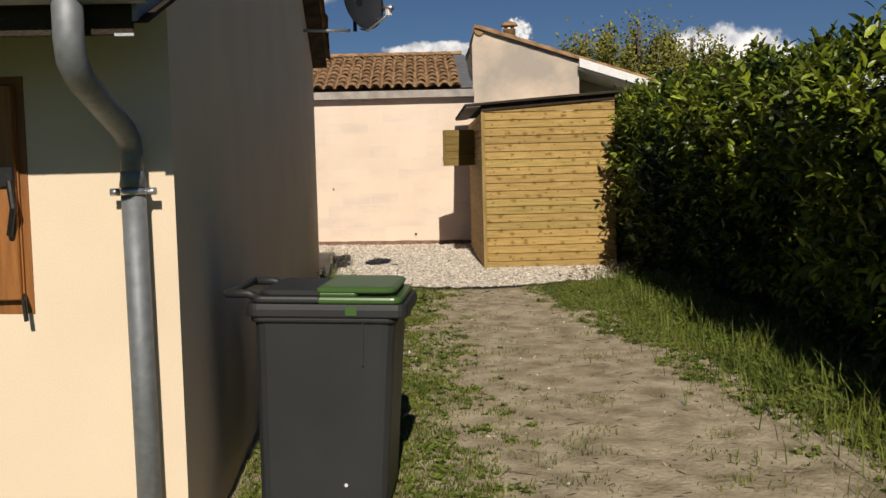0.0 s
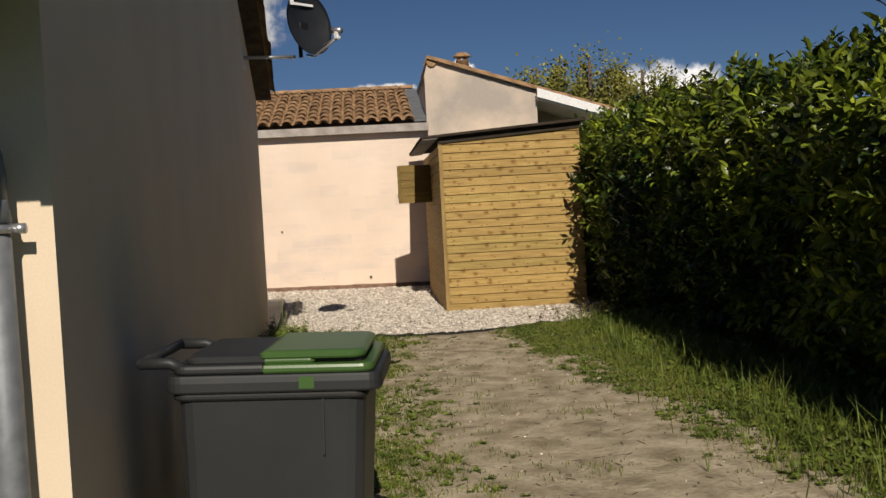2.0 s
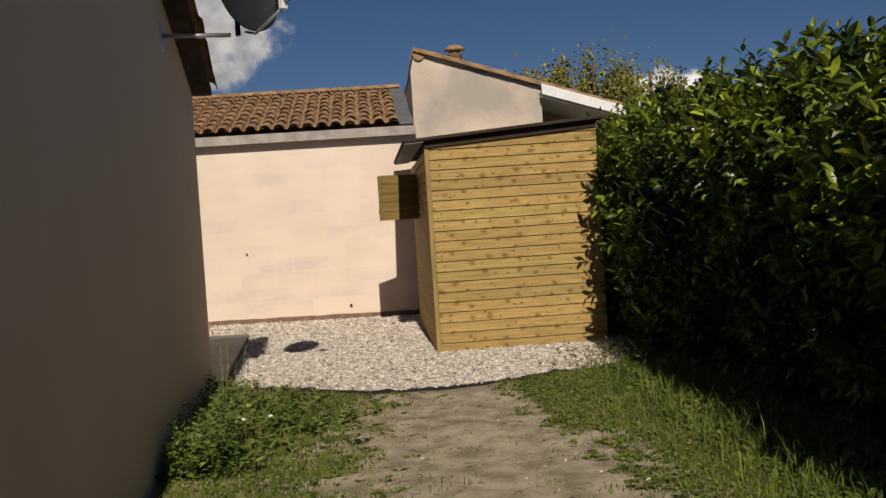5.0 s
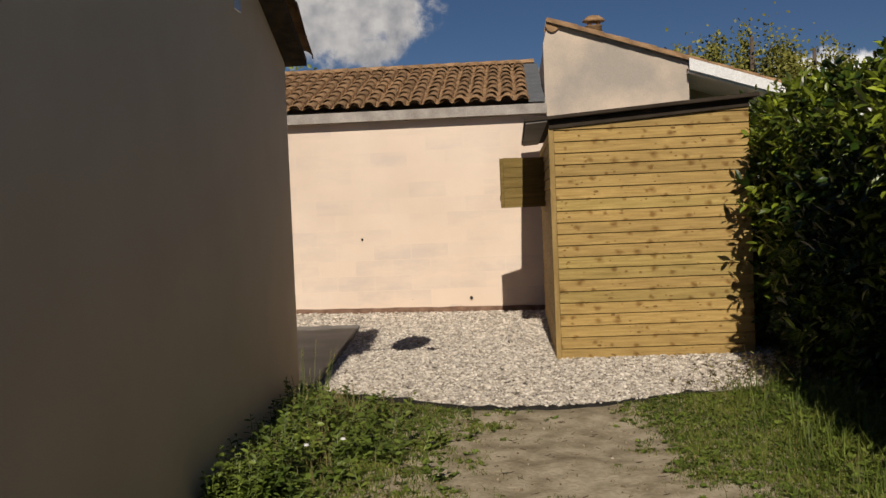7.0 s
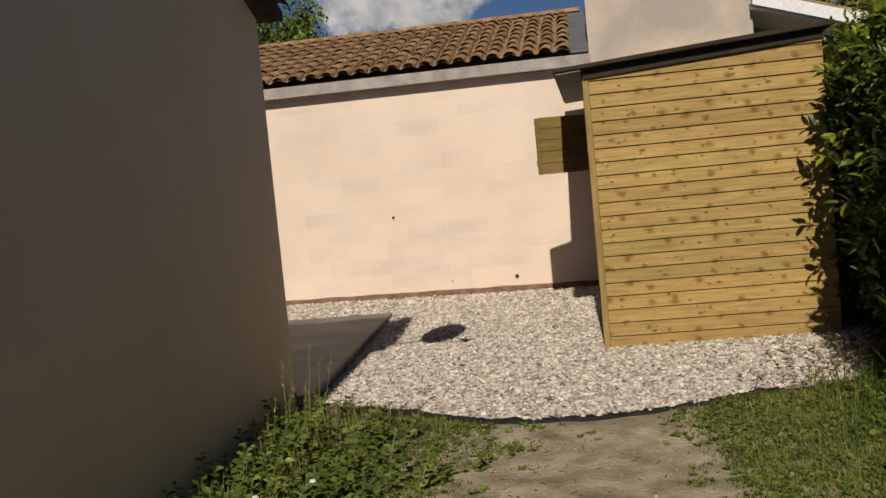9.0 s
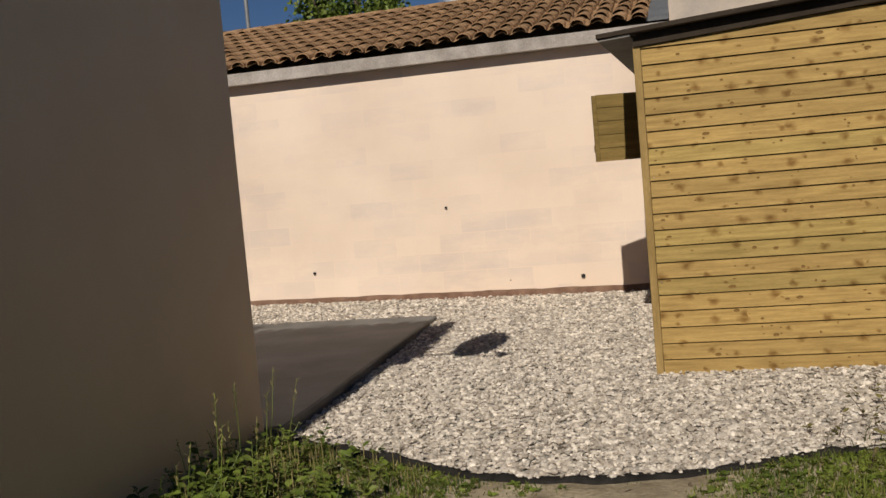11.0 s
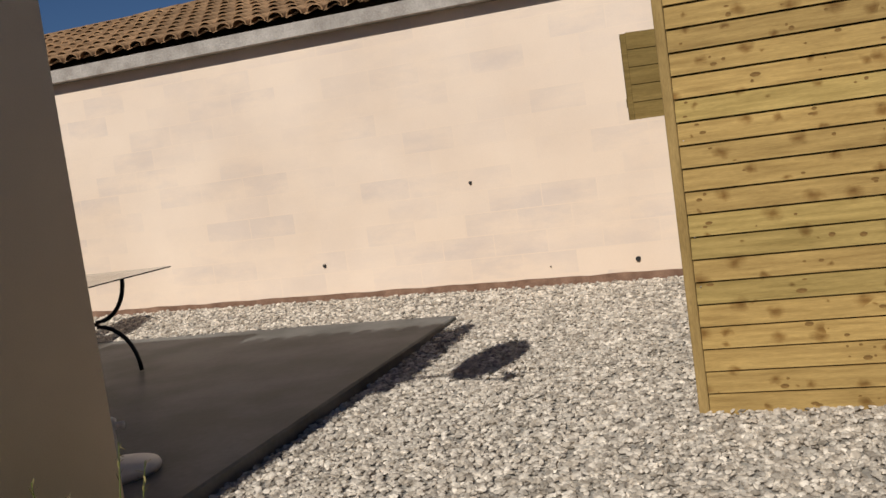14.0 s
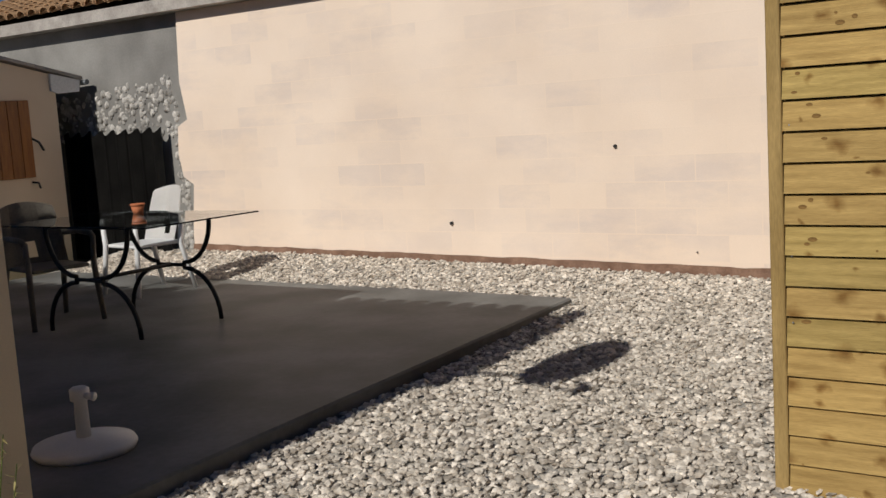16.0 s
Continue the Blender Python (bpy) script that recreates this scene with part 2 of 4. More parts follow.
# ---- building helpers ----
def finish(name, bm, material, parent=None, label="", smooth=False, m=None):
    me = bpy.data.meshes.new(name)
    bmesh.ops.recalc_face_normals(bm, faces=bm.faces)
    bm.to_mesh(me)
    bm.free()
    me.materials.append(material)
    if smooth:
        me.polygons.foreach_set("use_smooth", [True] * len(me.polygons))
    ob = new(name, me)
    if parent is not None:
        ob.parent = parent
    if m is not None:
        ob.matrix_basis = m
    if label:
        ob["label"] = label
    return ob


def part(name, bm, material, parent, label="", smooth=False, m=None):
    return finish(name, bm, material, parent, label, smooth, m)


def thing(name, label, category, m=None, kind="", group=""):
    ob = new(name)
    if m is not None:
        ob.matrix_basis = m
    return tagged(ob, label, category, group, kind)


def box(x0, x1, y0, y1, z0, z1, bevel=0.0, bm=None, segments=1):
    bm = bm or bmesh.new()
    vs = [bm.verts.new((x, y, z)) for z in (z0, z1) for x, y in ((x0, y0), (x1, y0), (x1, y1), (x0, y1))]
    fs = [bm.faces.new([vs[i] for i in q]) for q in ((3, 2, 1, 0), (4, 5, 6, 7), (0, 1, 5, 4), (1, 2, 6, 5), (2, 3, 7, 6), (3, 0, 4, 7))]
    if bevel:
        es = list({e for f in fs for e in f.edges})
        bmesh.ops.bevel(bm, geom=es, offset=bevel, segments=segments, affect="EDGES", profile=0.5)
    return bm


def prism(points, axis, a, b, bevel=0.0, bm=None):
    """Extrudes an outline along an axis from a to b. Points are (y, z) for x, (x, z) for y, (x, y) for z."""
    bm = bm or bmesh.new()
    put = {"x": lambda p, v: (v, p[0], p[1]), "y": lambda p, v: (p[0], v, p[1]), "z": lambda p, v: (p[0], p[1], v)}[axis]
    lo = [bm.verts.new(put(p, a)) for p in points]
    hi = [bm.verts.new(put(p, b)) for p in points]
    k = len(points)
    fs = [bm.faces.new(lo), bm.faces.new(hi[::-1])]
    fs += [bm.faces.new((lo[i], hi[i], hi[(i + 1) % k], lo[(i + 1) % k])) for i in range(k)]
    if bevel:
        bmesh.ops.bevel(bm, geom=list({e for f in fs for e in f.edges}), offset=bevel, segments=1, affect="EDGES")
    return bm


def tube(points, radius, sides=12, bm=None, caps=True):
    """A pipe along points; radius is one number or one per point."""
    bm = bm or bmesh.new()
    pts = [Vector(p) for p in points]
    rad = radius if isinstance(radius, (list, tuple)) else [radius] * len(pts)
    rings, side = [], None
    for i, p in enumerate(pts):
        way = (pts[min(i + 1, len(pts) - 1)] - pts[max(i - 1, 0)]).normalized()
        if side is None:
            side = way.orthogonal().normalized()
        side = (side - way * side.dot(way)).normalized()
        up = way.cross(side)
        rings.append([bm.verts.new(p + rad[i] * (math.cos(a) * side + math.sin(a) * up)) for a in (2 * math.pi * k / sides for k in range(sides))])
    for a, b in zip(rings, rings[1:]):
        for k in range(sides):
            bm.faces.new((a[k], a[(k + 1) % sides], b[(k + 1) % sides], b[k]))
    if caps:
        bm.faces.new(rings[0][::-1]), bm.faces.new(rings[-1])
    return bm


def lathe(profile, sides=24, bm=None):
    """Turns an outline of (radius, z) round the z axis."""
    bm = bm or bmesh.new()
    rings = [[bm.verts.new((r * math.cos(2 * math.pi * k / sides), r * math.sin(2 * math.pi * k / sides), z)) for k in range(sides)] for r, z in profile]
    for a, b in zip(rings, rings[1:]):
        for k in range(sides):
            bm.faces.new((a[k], a[(k + 1) % sides], b[(k + 1) % sides], b[k]))
    bm.faces.new(rings[0][::-1]), bm.faces.new(rings[-1])
    return bm


def arc(center, r, a0, a1, steps, plane="xz"):
    out = []
    for k in range(steps + 1):
        a = radians(a0 + (a1 - a0) * k / steps)
        u, v = r * math.cos(a), r * math.sin(a)
        out.append((center[0] + u, center[1], center[2] + v) if plane == "xz" else (center[0], center[1] + u, center[2] + v))
    return out


def cloud_mesh(name, verts, faces, material, label, category, kind="stuff", parent=None, smooth=False):
    me = bpy.data.meshes.new(name)
    me.from_pydata(verts, [], faces)
    me.materials.append(material)
    if smooth:
        me.polygons.foreach_set("use_smooth", [True] * len(me.polygons))
    ob = new(name, me)
    ob.parent = parent
    return tagged(ob, label, category, "", kind)


def nz(x, y, s=1.0, k=0.0):
    return noise.noise(Vector((x * s, y * s, k)))


# ---- ground ----
def ground_z(x, y):
    return -0.025 + 0.018 * nz(x, y, 1.1) + 0.012 * nz(x, y, 4.0, 3.0) if -8 < y < 9 and abs(x) < 6 else -0.025


def steps(lo, hi, fine_lo, fine_hi, d):
    far = [lo, lo / 4, lo / 14]
    return [v for v in far if v < fine_lo - 1] + list(np.arange(fine_lo, fine_hi + d / 2, d)) + [v for v in (hi / 14, hi / 4, hi) if v > fine_hi + 1]


def make_ground():
    xs, ys = steps(-900, 900, -4.0, 4.0, 0.07), steps(-900, 900, -7.0, 8.4, 0.07)
    verts = [(x, y, ground_z(x, y)) for y in ys for x in xs]
    w = len(xs)
    faces = [(j * w + i, j * w + i + 1, (j + 1) * w + i + 1, (j + 1) * w + i) for j in range(len(ys) - 1) for i in range(w - 1)]
    ob = cloud_mesh("ground", verts, faces, DIRT, "dry beige dirt ground with worn bare track", "ground", "structure", smooth=True)
    # unseen green ground all round, added dark to cut light bounced into the shade
    ob.data.materials.append(UNSEEN_GROUND)
    away = [int(p.center.x > 2.6 or p.center.x < -3.0 or p.center.y < -2.4 or p.center.y > 9) for p in ob.data.polygons]
    ob.data.polygons.foreach_set("material_index", away)
    return ob


make_ground()
EDGE = [(-2.6, 7.62), (-2.1, 7.5), (-1.68, 7.28), (-1.24, 7.05), (-0.74, 6.74), (-0.37, 6.66), (-0.04, 6.69), (0.34, 6.77), (0.86, 7.05), (1.3, 7.2), (1.9, 7.3), (2.6, 7.4)]


def edge_y(x):
    return float(np.interp(x, [p[0] for p in EDGE], [p[1] for p in EDGE])) + 0.02 * nz(x, 0, 5)


def gravel_z(x, y):
    t = min(1.0, max(0.0, (y - 9.0) / 3.88))
    return (0.08 + 0.018 * min(6.0, max(0.0, -x))) * t ** 3


bm = bmesh.new()
xs = np.arange(-8.4, 2.6, 0.1)
lo = [bm.verts.new((x, edge_y(x) if x > -2.4 else 11.2, -0.012)) for x in xs]
rows = [lo]
for k in range(1, 13):
    rows.append([bm.verts.new((v.co.x, y, gravel_z(v.co.x, y) - 0.012)) for v in lo for y in [v.co.y + (12.88 - v.co.y) * k / 12]])
for a, b in zip(rows, rows[1:]):
    for i in range(len(xs) - 1):
        bm.faces.new((a[i], a[i + 1], b[i + 1], b[i]))
tagged(finish("gravel_bed", bm, STONE_BED), "grey stony bed under the pale gravel", "gravel", kind="structure")


# ---- house with the shaded side wall ----
HX, HY, HA = -1.72, -1.97, 2.63
L = 9.37
EAVE_F, EAVE_R, RIDGE = (-0.56, 1.84), (9.44, 2.68), (6.1, 3.75)


def make_house():
    h = thing("house", "low cream-plastered house with tiled gable roof and zinc gutter", "house", pose(HX, HY, 0, 0, 0, HA), "structure")
    top = [(0, -0.1), (L, -0.1), (L, 2.75), (RIDGE[0], 3.70), (0, 2.0)]
    part("side_wall", prism(top, "x", -0.3, 0.0), PLASTER, h, "cream plaster side wall in shade")
    part("front_wall", box(-9.0, -0.3, 0.0, 0.3, -0.1, 2.0), PLASTER, h, "cream plaster front wall lit by the sun")
    part("far_wall", prism([(0.3, -0.1), (L - 0.3, -0.1), (L - 0.3, 2.72), (RIDGE[0], 3.70), (0.3, 2.0)], "x", -9.0, -8.7), PLASTER, h)
    part("rear_wall", box(-9.0, -0.303, L - 0.3, L, -0.1, 2.72), PLASTER, h)
    mid = (3.0, EAVE_F[1] + (RIDGE[1] - EAVE_F[1]) * (3.0 - EAVE_F[0]) / (RIDGE[0] - EAVE_F[0]))
    for (ya, za), (yb, zb), over in ((EAVE_F, mid, 0.012), (mid, RIDGE, 0.05), (RIDGE, EAVE_R, 0.17)):
        part("roof", prism([(ya, za), (yb, zb), (yb, zb + 0.06), (ya, za + 0.06)], "x", -9.0, over), ROOF_EDGE, h, "dark mortared roof edge")
    return h


house = make_house()


# ---- neighbouring house at the end ----
W = 12.88
RY, RZ = 15.9, 3.69
EY, EZ = 12.74, 2.80


def make_neighbour():
    n = thing("neighbour_house", "cream blockwork house with old terracotta tile roof", "house", pose(0, 0, 0), "structure")
    part("long_wall", prism([(-7.3, -0.1), (0.1, -0.1), (0.1, 2.66), (-7.27, 2.66), (-7.31, 1.95), (-7.24, 1.56), (-7.39, 1.49), (-7.42, 1.2), (-7.37, 0.96), (-7.23, 0.88), (-7.3, 0.35)], "y", W, W + 0.25), BLOCK_WALL, n, "sunlit cream-painted blockwork wall")
    part("stone_wall", box(-14.0, -7.2, W + 0.05, W + 0.3, -0.1, 2.66), GREY_RENDER, n, "bare grey rubble wall with crumbling render")
    part("footing", prism([(-7.36, -0.1), (0.1, -0.1)] + [(0.1 - 0.1 * k, 0.15 + 0.0137 * 0.1 * k + 0.012 * noise.noise(Vector((0.37 * k, 2.0, 0.0))) + 0.006 * noise.noise(Vector((1.3 * k, 5.0, 0.0)))) for k in range(75)] , "y", W - 0.012, W - 0.003), RED_BASE, n, "red-brown unpainted footing strip")
    part("eave_beam", box(-14.0, 0.12, EY - 0.02, W + 0.2, 2.663, 2.79), MORTAR, n, "grey mortar eave band")
    part("roof_deck", prism([(EY + 0.06, EZ - 0.02), (RY, RZ - 0.03), (RY + 3.2, EZ - 0.02), (RY + 3.2, EZ - 0.1), (EY + 0.06, EZ - 0.1)], "x", -14.0, 0.12), MORTAR, n)
    gable = [(0.104, -0.1), (0.104, 3.58), (0.15, 3.75), (0.25, 3.82), (1.97, 3.24), (1.97, -0.1)]
    part("gable_wall", prism(gable, "y", W - 0.01, W + 0.28), PLASTER_OLD, n, "weathered cream gable wall")
    part("gable_side", box(0.105, 0.35, W + 0.284, 19.0, 2.5, 3.5), PLASTER_OLD, n)
    part("porch_wall", box(1.973, 5.0, W + 1.2, W + 1.4, -0.1, 3.0), PLASTER_OLD, n)
    part("flashing", box(-0.12, 0.1, 0.0, 3.2, 0.02, 0.06), ZINC, n, "grey zinc flashing", m=pose(0, EY + 0.05, EZ, math.degrees(math.atan2(RZ - EZ, RY - EY)), 0, 0))
    fascia = [(1.95, 3.12), (1.95, 3.27), (4.2, 2.53), (4.2, 2.40)]
    part("fascia", prism(fascia, "y", W - 0.22, W - 0.18), WHITE_PAINT, n, "white painted fascia board")
    part("soffit", prism([(1.95, 3.12), (4.2, 2.40), (4.2, 2.37), (1.95, 3.09)], "y", W - 0.176, W + 1.2), WHITE_PAINT, n)
    part("gable_roof", prism([(0.2, 3.83), (4.3, 2.49), (4.3, 2.53), (0.2, 3.87)], "y", W - 0.06, 19.0), MORTAR, n)
    return n


neighbour = make_neighbour()


# ---- shed ----
SX1, SY0, SY1 = 1.86, 9.0, 12.6
PITCH = 0.1093


def make_shed():
    s = thing("garden_shed", "new treated pine shed with overlapping horizontal boards and felt roof", "shed", pose(0, 0, 0))
    part("back_core", box(0.03, SX1 - 0.03, SY0 + 0.035, SY1 - 0.03, 0, 2.16), PINE_DARK, s)
    part("corner_post", box(-0.005, 0.045, SY0 - 0.012, SY0 + 0.04, -0.02, 2.19, 0.004), PINE_DARK, s, "square pine corner post")
    z, row = -0.012, 0
    rng = random.Random(5)
    while z < 2.36:
        zt = z + PITCH - 0.0065
        bm = bmesh.new()
        prof = [(SY0 - 0.0095, z), (SY0 + 0.014, z), (SY0 + 0.014, zt), (SY0 + 0.006, zt), (SY0 - 0.0085, z + 0.006)]
        prism(prof, "x", 0.047, SX1, bm=bm)
        if zt > 2.2:
            bmesh.ops.bisect_plane(bm, geom=bm.verts[:] + bm.edges[:] + bm.faces[:], plane_co=(0, 0, 2.20), plane_no=(-0.069, 0, 1), clear_outer=True)
            bmesh.ops.holes_fill(bm, edges=[e for e in bm.edges if e.is_boundary])
        if len(bm.verts) > 5:
            board = part("front_board", bm, PINE_GREEN if row in (5, 7, 8, 13) else PINE, s)
            whorls = [rng.uniform(0.1, SX1 - 0.05) for _ in range(rng.randint(4, 6))]
            for x in sorted(min(SX1 - 0.04, max(0.08, w + rng.uniform(-0.018, 0.018))) for w in whorls for _ in range(rng.choice((1, 1, 1, 2)))):
                r, zz = rng.choice((0.004, 0.005, 0.006, 0.008, 0.011)), z + rng.uniform(0.02, 0.092)
                if zz + 0.02 < 2.19:
                    kb = bmesh.new()
                    bmesh.ops.create_circle(kb, cap_ends=True, segments=9, radius=r)
                    yk = SY0 - 0.0085 + (zz - z - 0.006) / (PITCH - 0.0125) * 0.0145 - 0.0018
                    part("knot", kb, KNOT, board, m=Matrix.Translation((x, yk, zz)) @ Matrix.Rotation(radians(81.5), 4, "X") @ Matrix.Diagonal((rng.uniform(1.0, 2.4), 1, 1, 1)))
        if zt < 2.2:
            prof = [(-0.009, z), (0.014, z), (0.014, zt), (0.006, zt), (-0.008, z + 0.006)]
            part("side_board", prism(prof, "y", SY0 + 0.042, SY1), PINE_SIDE, s)
        z, row = z + PITCH, row + 1
    part("right_wall", box(SX1 - 0.02, SX1 - 0.003, SY0 + 0.02, SY1, 0, 2.4), PINE, s)
    lift = lambda x, z: (x, z + 0.069 * x)
    roof = [lift(-0.23, 2.27), lift(SX1 + 0.08, 2.262), lift(SX1 + 0.08, 2.30), lift(-0.23, 2.302)]
    part("roof", prism(roof, "y", SY0 - 0.11, SY1 + 0.1, 0.004), FELT_SHADE, s, "dark felted roof sheet")
    # the dark colour holds the shade that the roof edge throws on this strip
    part("roof_fascia", prism([lift(0.0, 2.185), lift(SX1, 2.185), lift(SX1, 2.26), lift(0.0, 2.26)], "y", SY0 - 0.03, SY0 - 0.011), FELT_SHADE, s, "board under the roof, coloured dark for the overhang's shade")
    part("roof_soffit", prism([lift(-0.215, 2.253), lift(-0.012, 2.253), lift(-0.012, 2.266), lift(-0.215, 2.266)], "y", SY0 - 0.09, SY1 + 0.08), GREY_RENDER, s, "grey board under the eave")
    hatch = part("hatch", box(0, 0.54, -0.02, 0.0, 0, 0.55), HATCH_WOOD, s, "open square wooden hatch shutter", m=pose(-0.5, 10.74, 1.455, 0, 0, 24))
    for k in range(5):
        part("hatch_board", prism([(-0.034, 0.112 * k), (-0.022, 0.112 * k), (-0.022, 0.112 * k + 0.107), (-0.029, 0.112 * k + 0.107)], "x", 0.032, 0.54), HATCH_WOOD, hatch)
    part("hatch_batten", box(0.0, 0.54, 0.001, 0.02, 0.08, 0.14), HATCH_WOOD, hatch)
    for z in (0.62, 0.86, 1.32):
        part("screw", lathe([(0.004, 0), (0.003, 0.003)], 8), STEEL, s, m=pose(0.07, SY0 - 0.004, z, 90, 0, 0))
    return s


shed = make_shed()

# ---- terrace ----
slab = prism([(-8.3, 7.3), (-2.08, 7.5), (-2.33, 11.9), (-8.3, 12.05)], "z", -0.1, 0.075, 0.012)
tagged(finish("terrace_slab", slab, SLAB), "smooth grey concrete terrace slab", "terrace", kind="structure")


# ---- bins ----
def pad(x0, x1, y0, y1, z0, z1, r, slope=0.006, r_far=None):
    """A slab with rounded corners (r at the x0 end, r_far at the other), its top edge drawn in by slope."""
    q = r if r_far is None else r_far
    bm = bmesh.new()
    rings = []
    for z, d in ((z0, 0.004), (z0 + 0.006, 0.0), (z1 - 0.4 * (z1 - z0), 0.0), (z1 - 0.1 * (z1 - z0), slope * 0.5), (z1, slope)):
        ring = []
        for cx, cy, a0 in ((x1 - q, y1 - q, 0), (x0 + r, y1 - r, 90), (x0 + r, y0 + r, 180), (x1 - q, y0 + q, 270)):
            for k in range(6):
                a, e = radians(a0 + 18 * k), (r if 0 < a0 < 270 else q) - d
                ring.append(bm.verts.new((cx + e * math.cos(a), cy + e * math.sin(a), z)))
        rings.append(ring)
    for a, c in zip(rings, rings[1:]):
        for k in range(24):
            bm.faces.new((a[k], a[(k + 1) % 24], c[(k + 1) % 24], c[k]))
    bm.faces.new(rings[0][::-1]), bm.faces.new(rings[-1])
    return bm


def make_bin(name, lid_mat, label, m):
    b = thing(name, label, "wheelie bin", m, group="bins by the wall")
    # local: x from the hinge (0) to the front (0.62), y across, z up
    bm = bmesh.new()
    rings = []
    for z, x0, x1, w in ((0.03, 0.092, 0.615, 0.245), (0.45, 0.086, 0.632, 0.26), (0.82, 0.08, 0.65, 0.272)):
        r = 0.05
        ring = []
        for cx, cy, a0 in ((x1 - r, w - r, 0), (x0 + r, w - r, 90), (x0 + r, -w + r, 180), (x1 - r, -w + r, 270)):
            for k in range(4):
                a = radians(a0 + 30 * k)
                ring.append(bm.verts.new((cx + r * math.cos(a), cy + r * math.sin(a), z)))
        rings.append(ring)
    for a, c in zip(rings, rings[1:]):
        for k in range(16):
            bm.faces.new((a[k], a[(k + 1) % 16], c[(k + 1) % 16], c[k]))
    bm.faces.new(rings[0][::-1]), bm.faces.new(rings[-1])
    part("body", bm, BIN_GREY, b)
    part("rim", pad(0.05, 0.70, -0.29, 0.265, 0.812, 0.864, 0.05), BIN_GREY, b)
    # black pad painted in for the shade below the rim
    part("rim_skirt", pad(0.066, 0.66, -0.283, 0.258, 0.79, 0.812, 0.05), RUBBER_SHADE, b, "fold under the rim, coloured black for its shade")
    part("rear_lid", pad(0.07, 0.347, -0.27, 0.248, 0.867, 0.893, 0.04, 0.006, 0.007), BIN_GREY, b)
    part("rear_lid_top", pad(0.10, 0.358, -0.25, 0.23, 0.893, 0.918, 0.05, 0.016, 0.017), BIN_GREY, b)
    front = part("front_lid", pad(0.342, 0.678, -0.272, 0.25, 0.866, 0.892, 0.007, 0.006, 0.045), lid_mat, b, "coloured front half of the lid")
    part("lid_riser", pad(0.346, 0.50, -0.255, 0.235, 0.892, 0.91, 0.004, 0.003, 0.02), lid_mat, front)
    # black filler stands for the shaded gap beneath the plate
    part("lid_gap", pad(0.44, 0.645, -0.235, 0.215, 0.892, 0.907, 0.03, 0.003), RUBBER_SHADE, front, "gap under the raised plate, filled black for its shade")
    part("lid_plate", pad(0.332, 0.652, -0.258, 0.238, 0.907, 0.932, 0.021, 0.02, 0.05), lid_mat, front, "raised plate of the lid")
    part("label_patch", box(0.455, 0.50, -0.2925, -0.2905, 0.822, 0.858), lid_mat, b)
    part("speck", lathe([(0.008, 0.0), (0.007, 0.002)], 8), WHITE, b, "small pale speck", m=pose(0.45, -0.2505, 0.125, 90, 0, 0))
    part("body_rib", box(0.52, 0.526, -0.279, -0.268, 0.62, 0.80), BIN_GREY, b)
    part("handle_bar", tube([(-0.03, -0.24, 0.90), (-0.03, 0.24, 0.90)], 0.016), BIN_GREY, b, "", True)
    for y in (-0.24, 0.24):
        part("handle_arm", tube([(-0.03, y, 0.90), (0.06, y, 0.90), (0.1, y, 0.88)], 0.018), BIN_GREY, b, "", True)
        part("wheel", tube([(0.19, y * 0.8 - 0.025, 0.09), (0.19, y * 0.8 + 0.025, 0.09)], 0.09, 20), RUBBER_SHADE, b)
    return b


make_bin("wheelie_bin", BIN_GREEN, "dark grey wheelie bin with half green lid", pose(-1.645, -1.13, 0.008, 0, 1.6, -4.5))
make_bin("wheelie_bin", BIN_YELLOW, "dark grey wheelie bin with half yellow lid", pose(-1.63, -0.45, -0.01, 0, 0, 3) @ Matrix.Diagonal((0.97, 0.9, 0.87, 1)))


# ---- house fittings ----
TO_H = house.matrix_basis.inverted()


def half_tile(length=0.42, r0=0.085, r1=0.068, thick=0.012, k=6):
    """A barrel tile: its wide lower end at y = 0, running up to y = length."""
    bm = bmesh.new()
    rings = []
    for y, r in ((0.0, r0), (length, r1)):
        for q in (r, r - thick):
            rings.append([bm.verts.new((q * math.cos(math.pi * i / k), y, 0.8 * q * math.sin(math.pi * i / k))) for i in range(k + 1)])
    lo_o, lo_i, hi_o, hi_i = rings
    for i in range(k):
        bm.faces.new((lo_o[i], lo_o[i + 1], hi_o[i + 1], hi_o[i]))
        bm.faces.new((lo_i[i + 1], lo_i[i], lo_o[i], lo_o[i + 1]))
    me = bpy.data.meshes.new("roof_tile")
    bmesh.ops.recalc_face_normals(bm, faces=bm.faces)
    bm.to_mesh(me)
    bm.free()
    me.materials.append(TILE)
    return me


TILE_MESH = half_tile()


def lay_tile(parent, m, name="roof_tile"):
    ob = new(name, TILE_MESH)
    ob.parent = parent
    ob.matrix_basis = m
    return ob


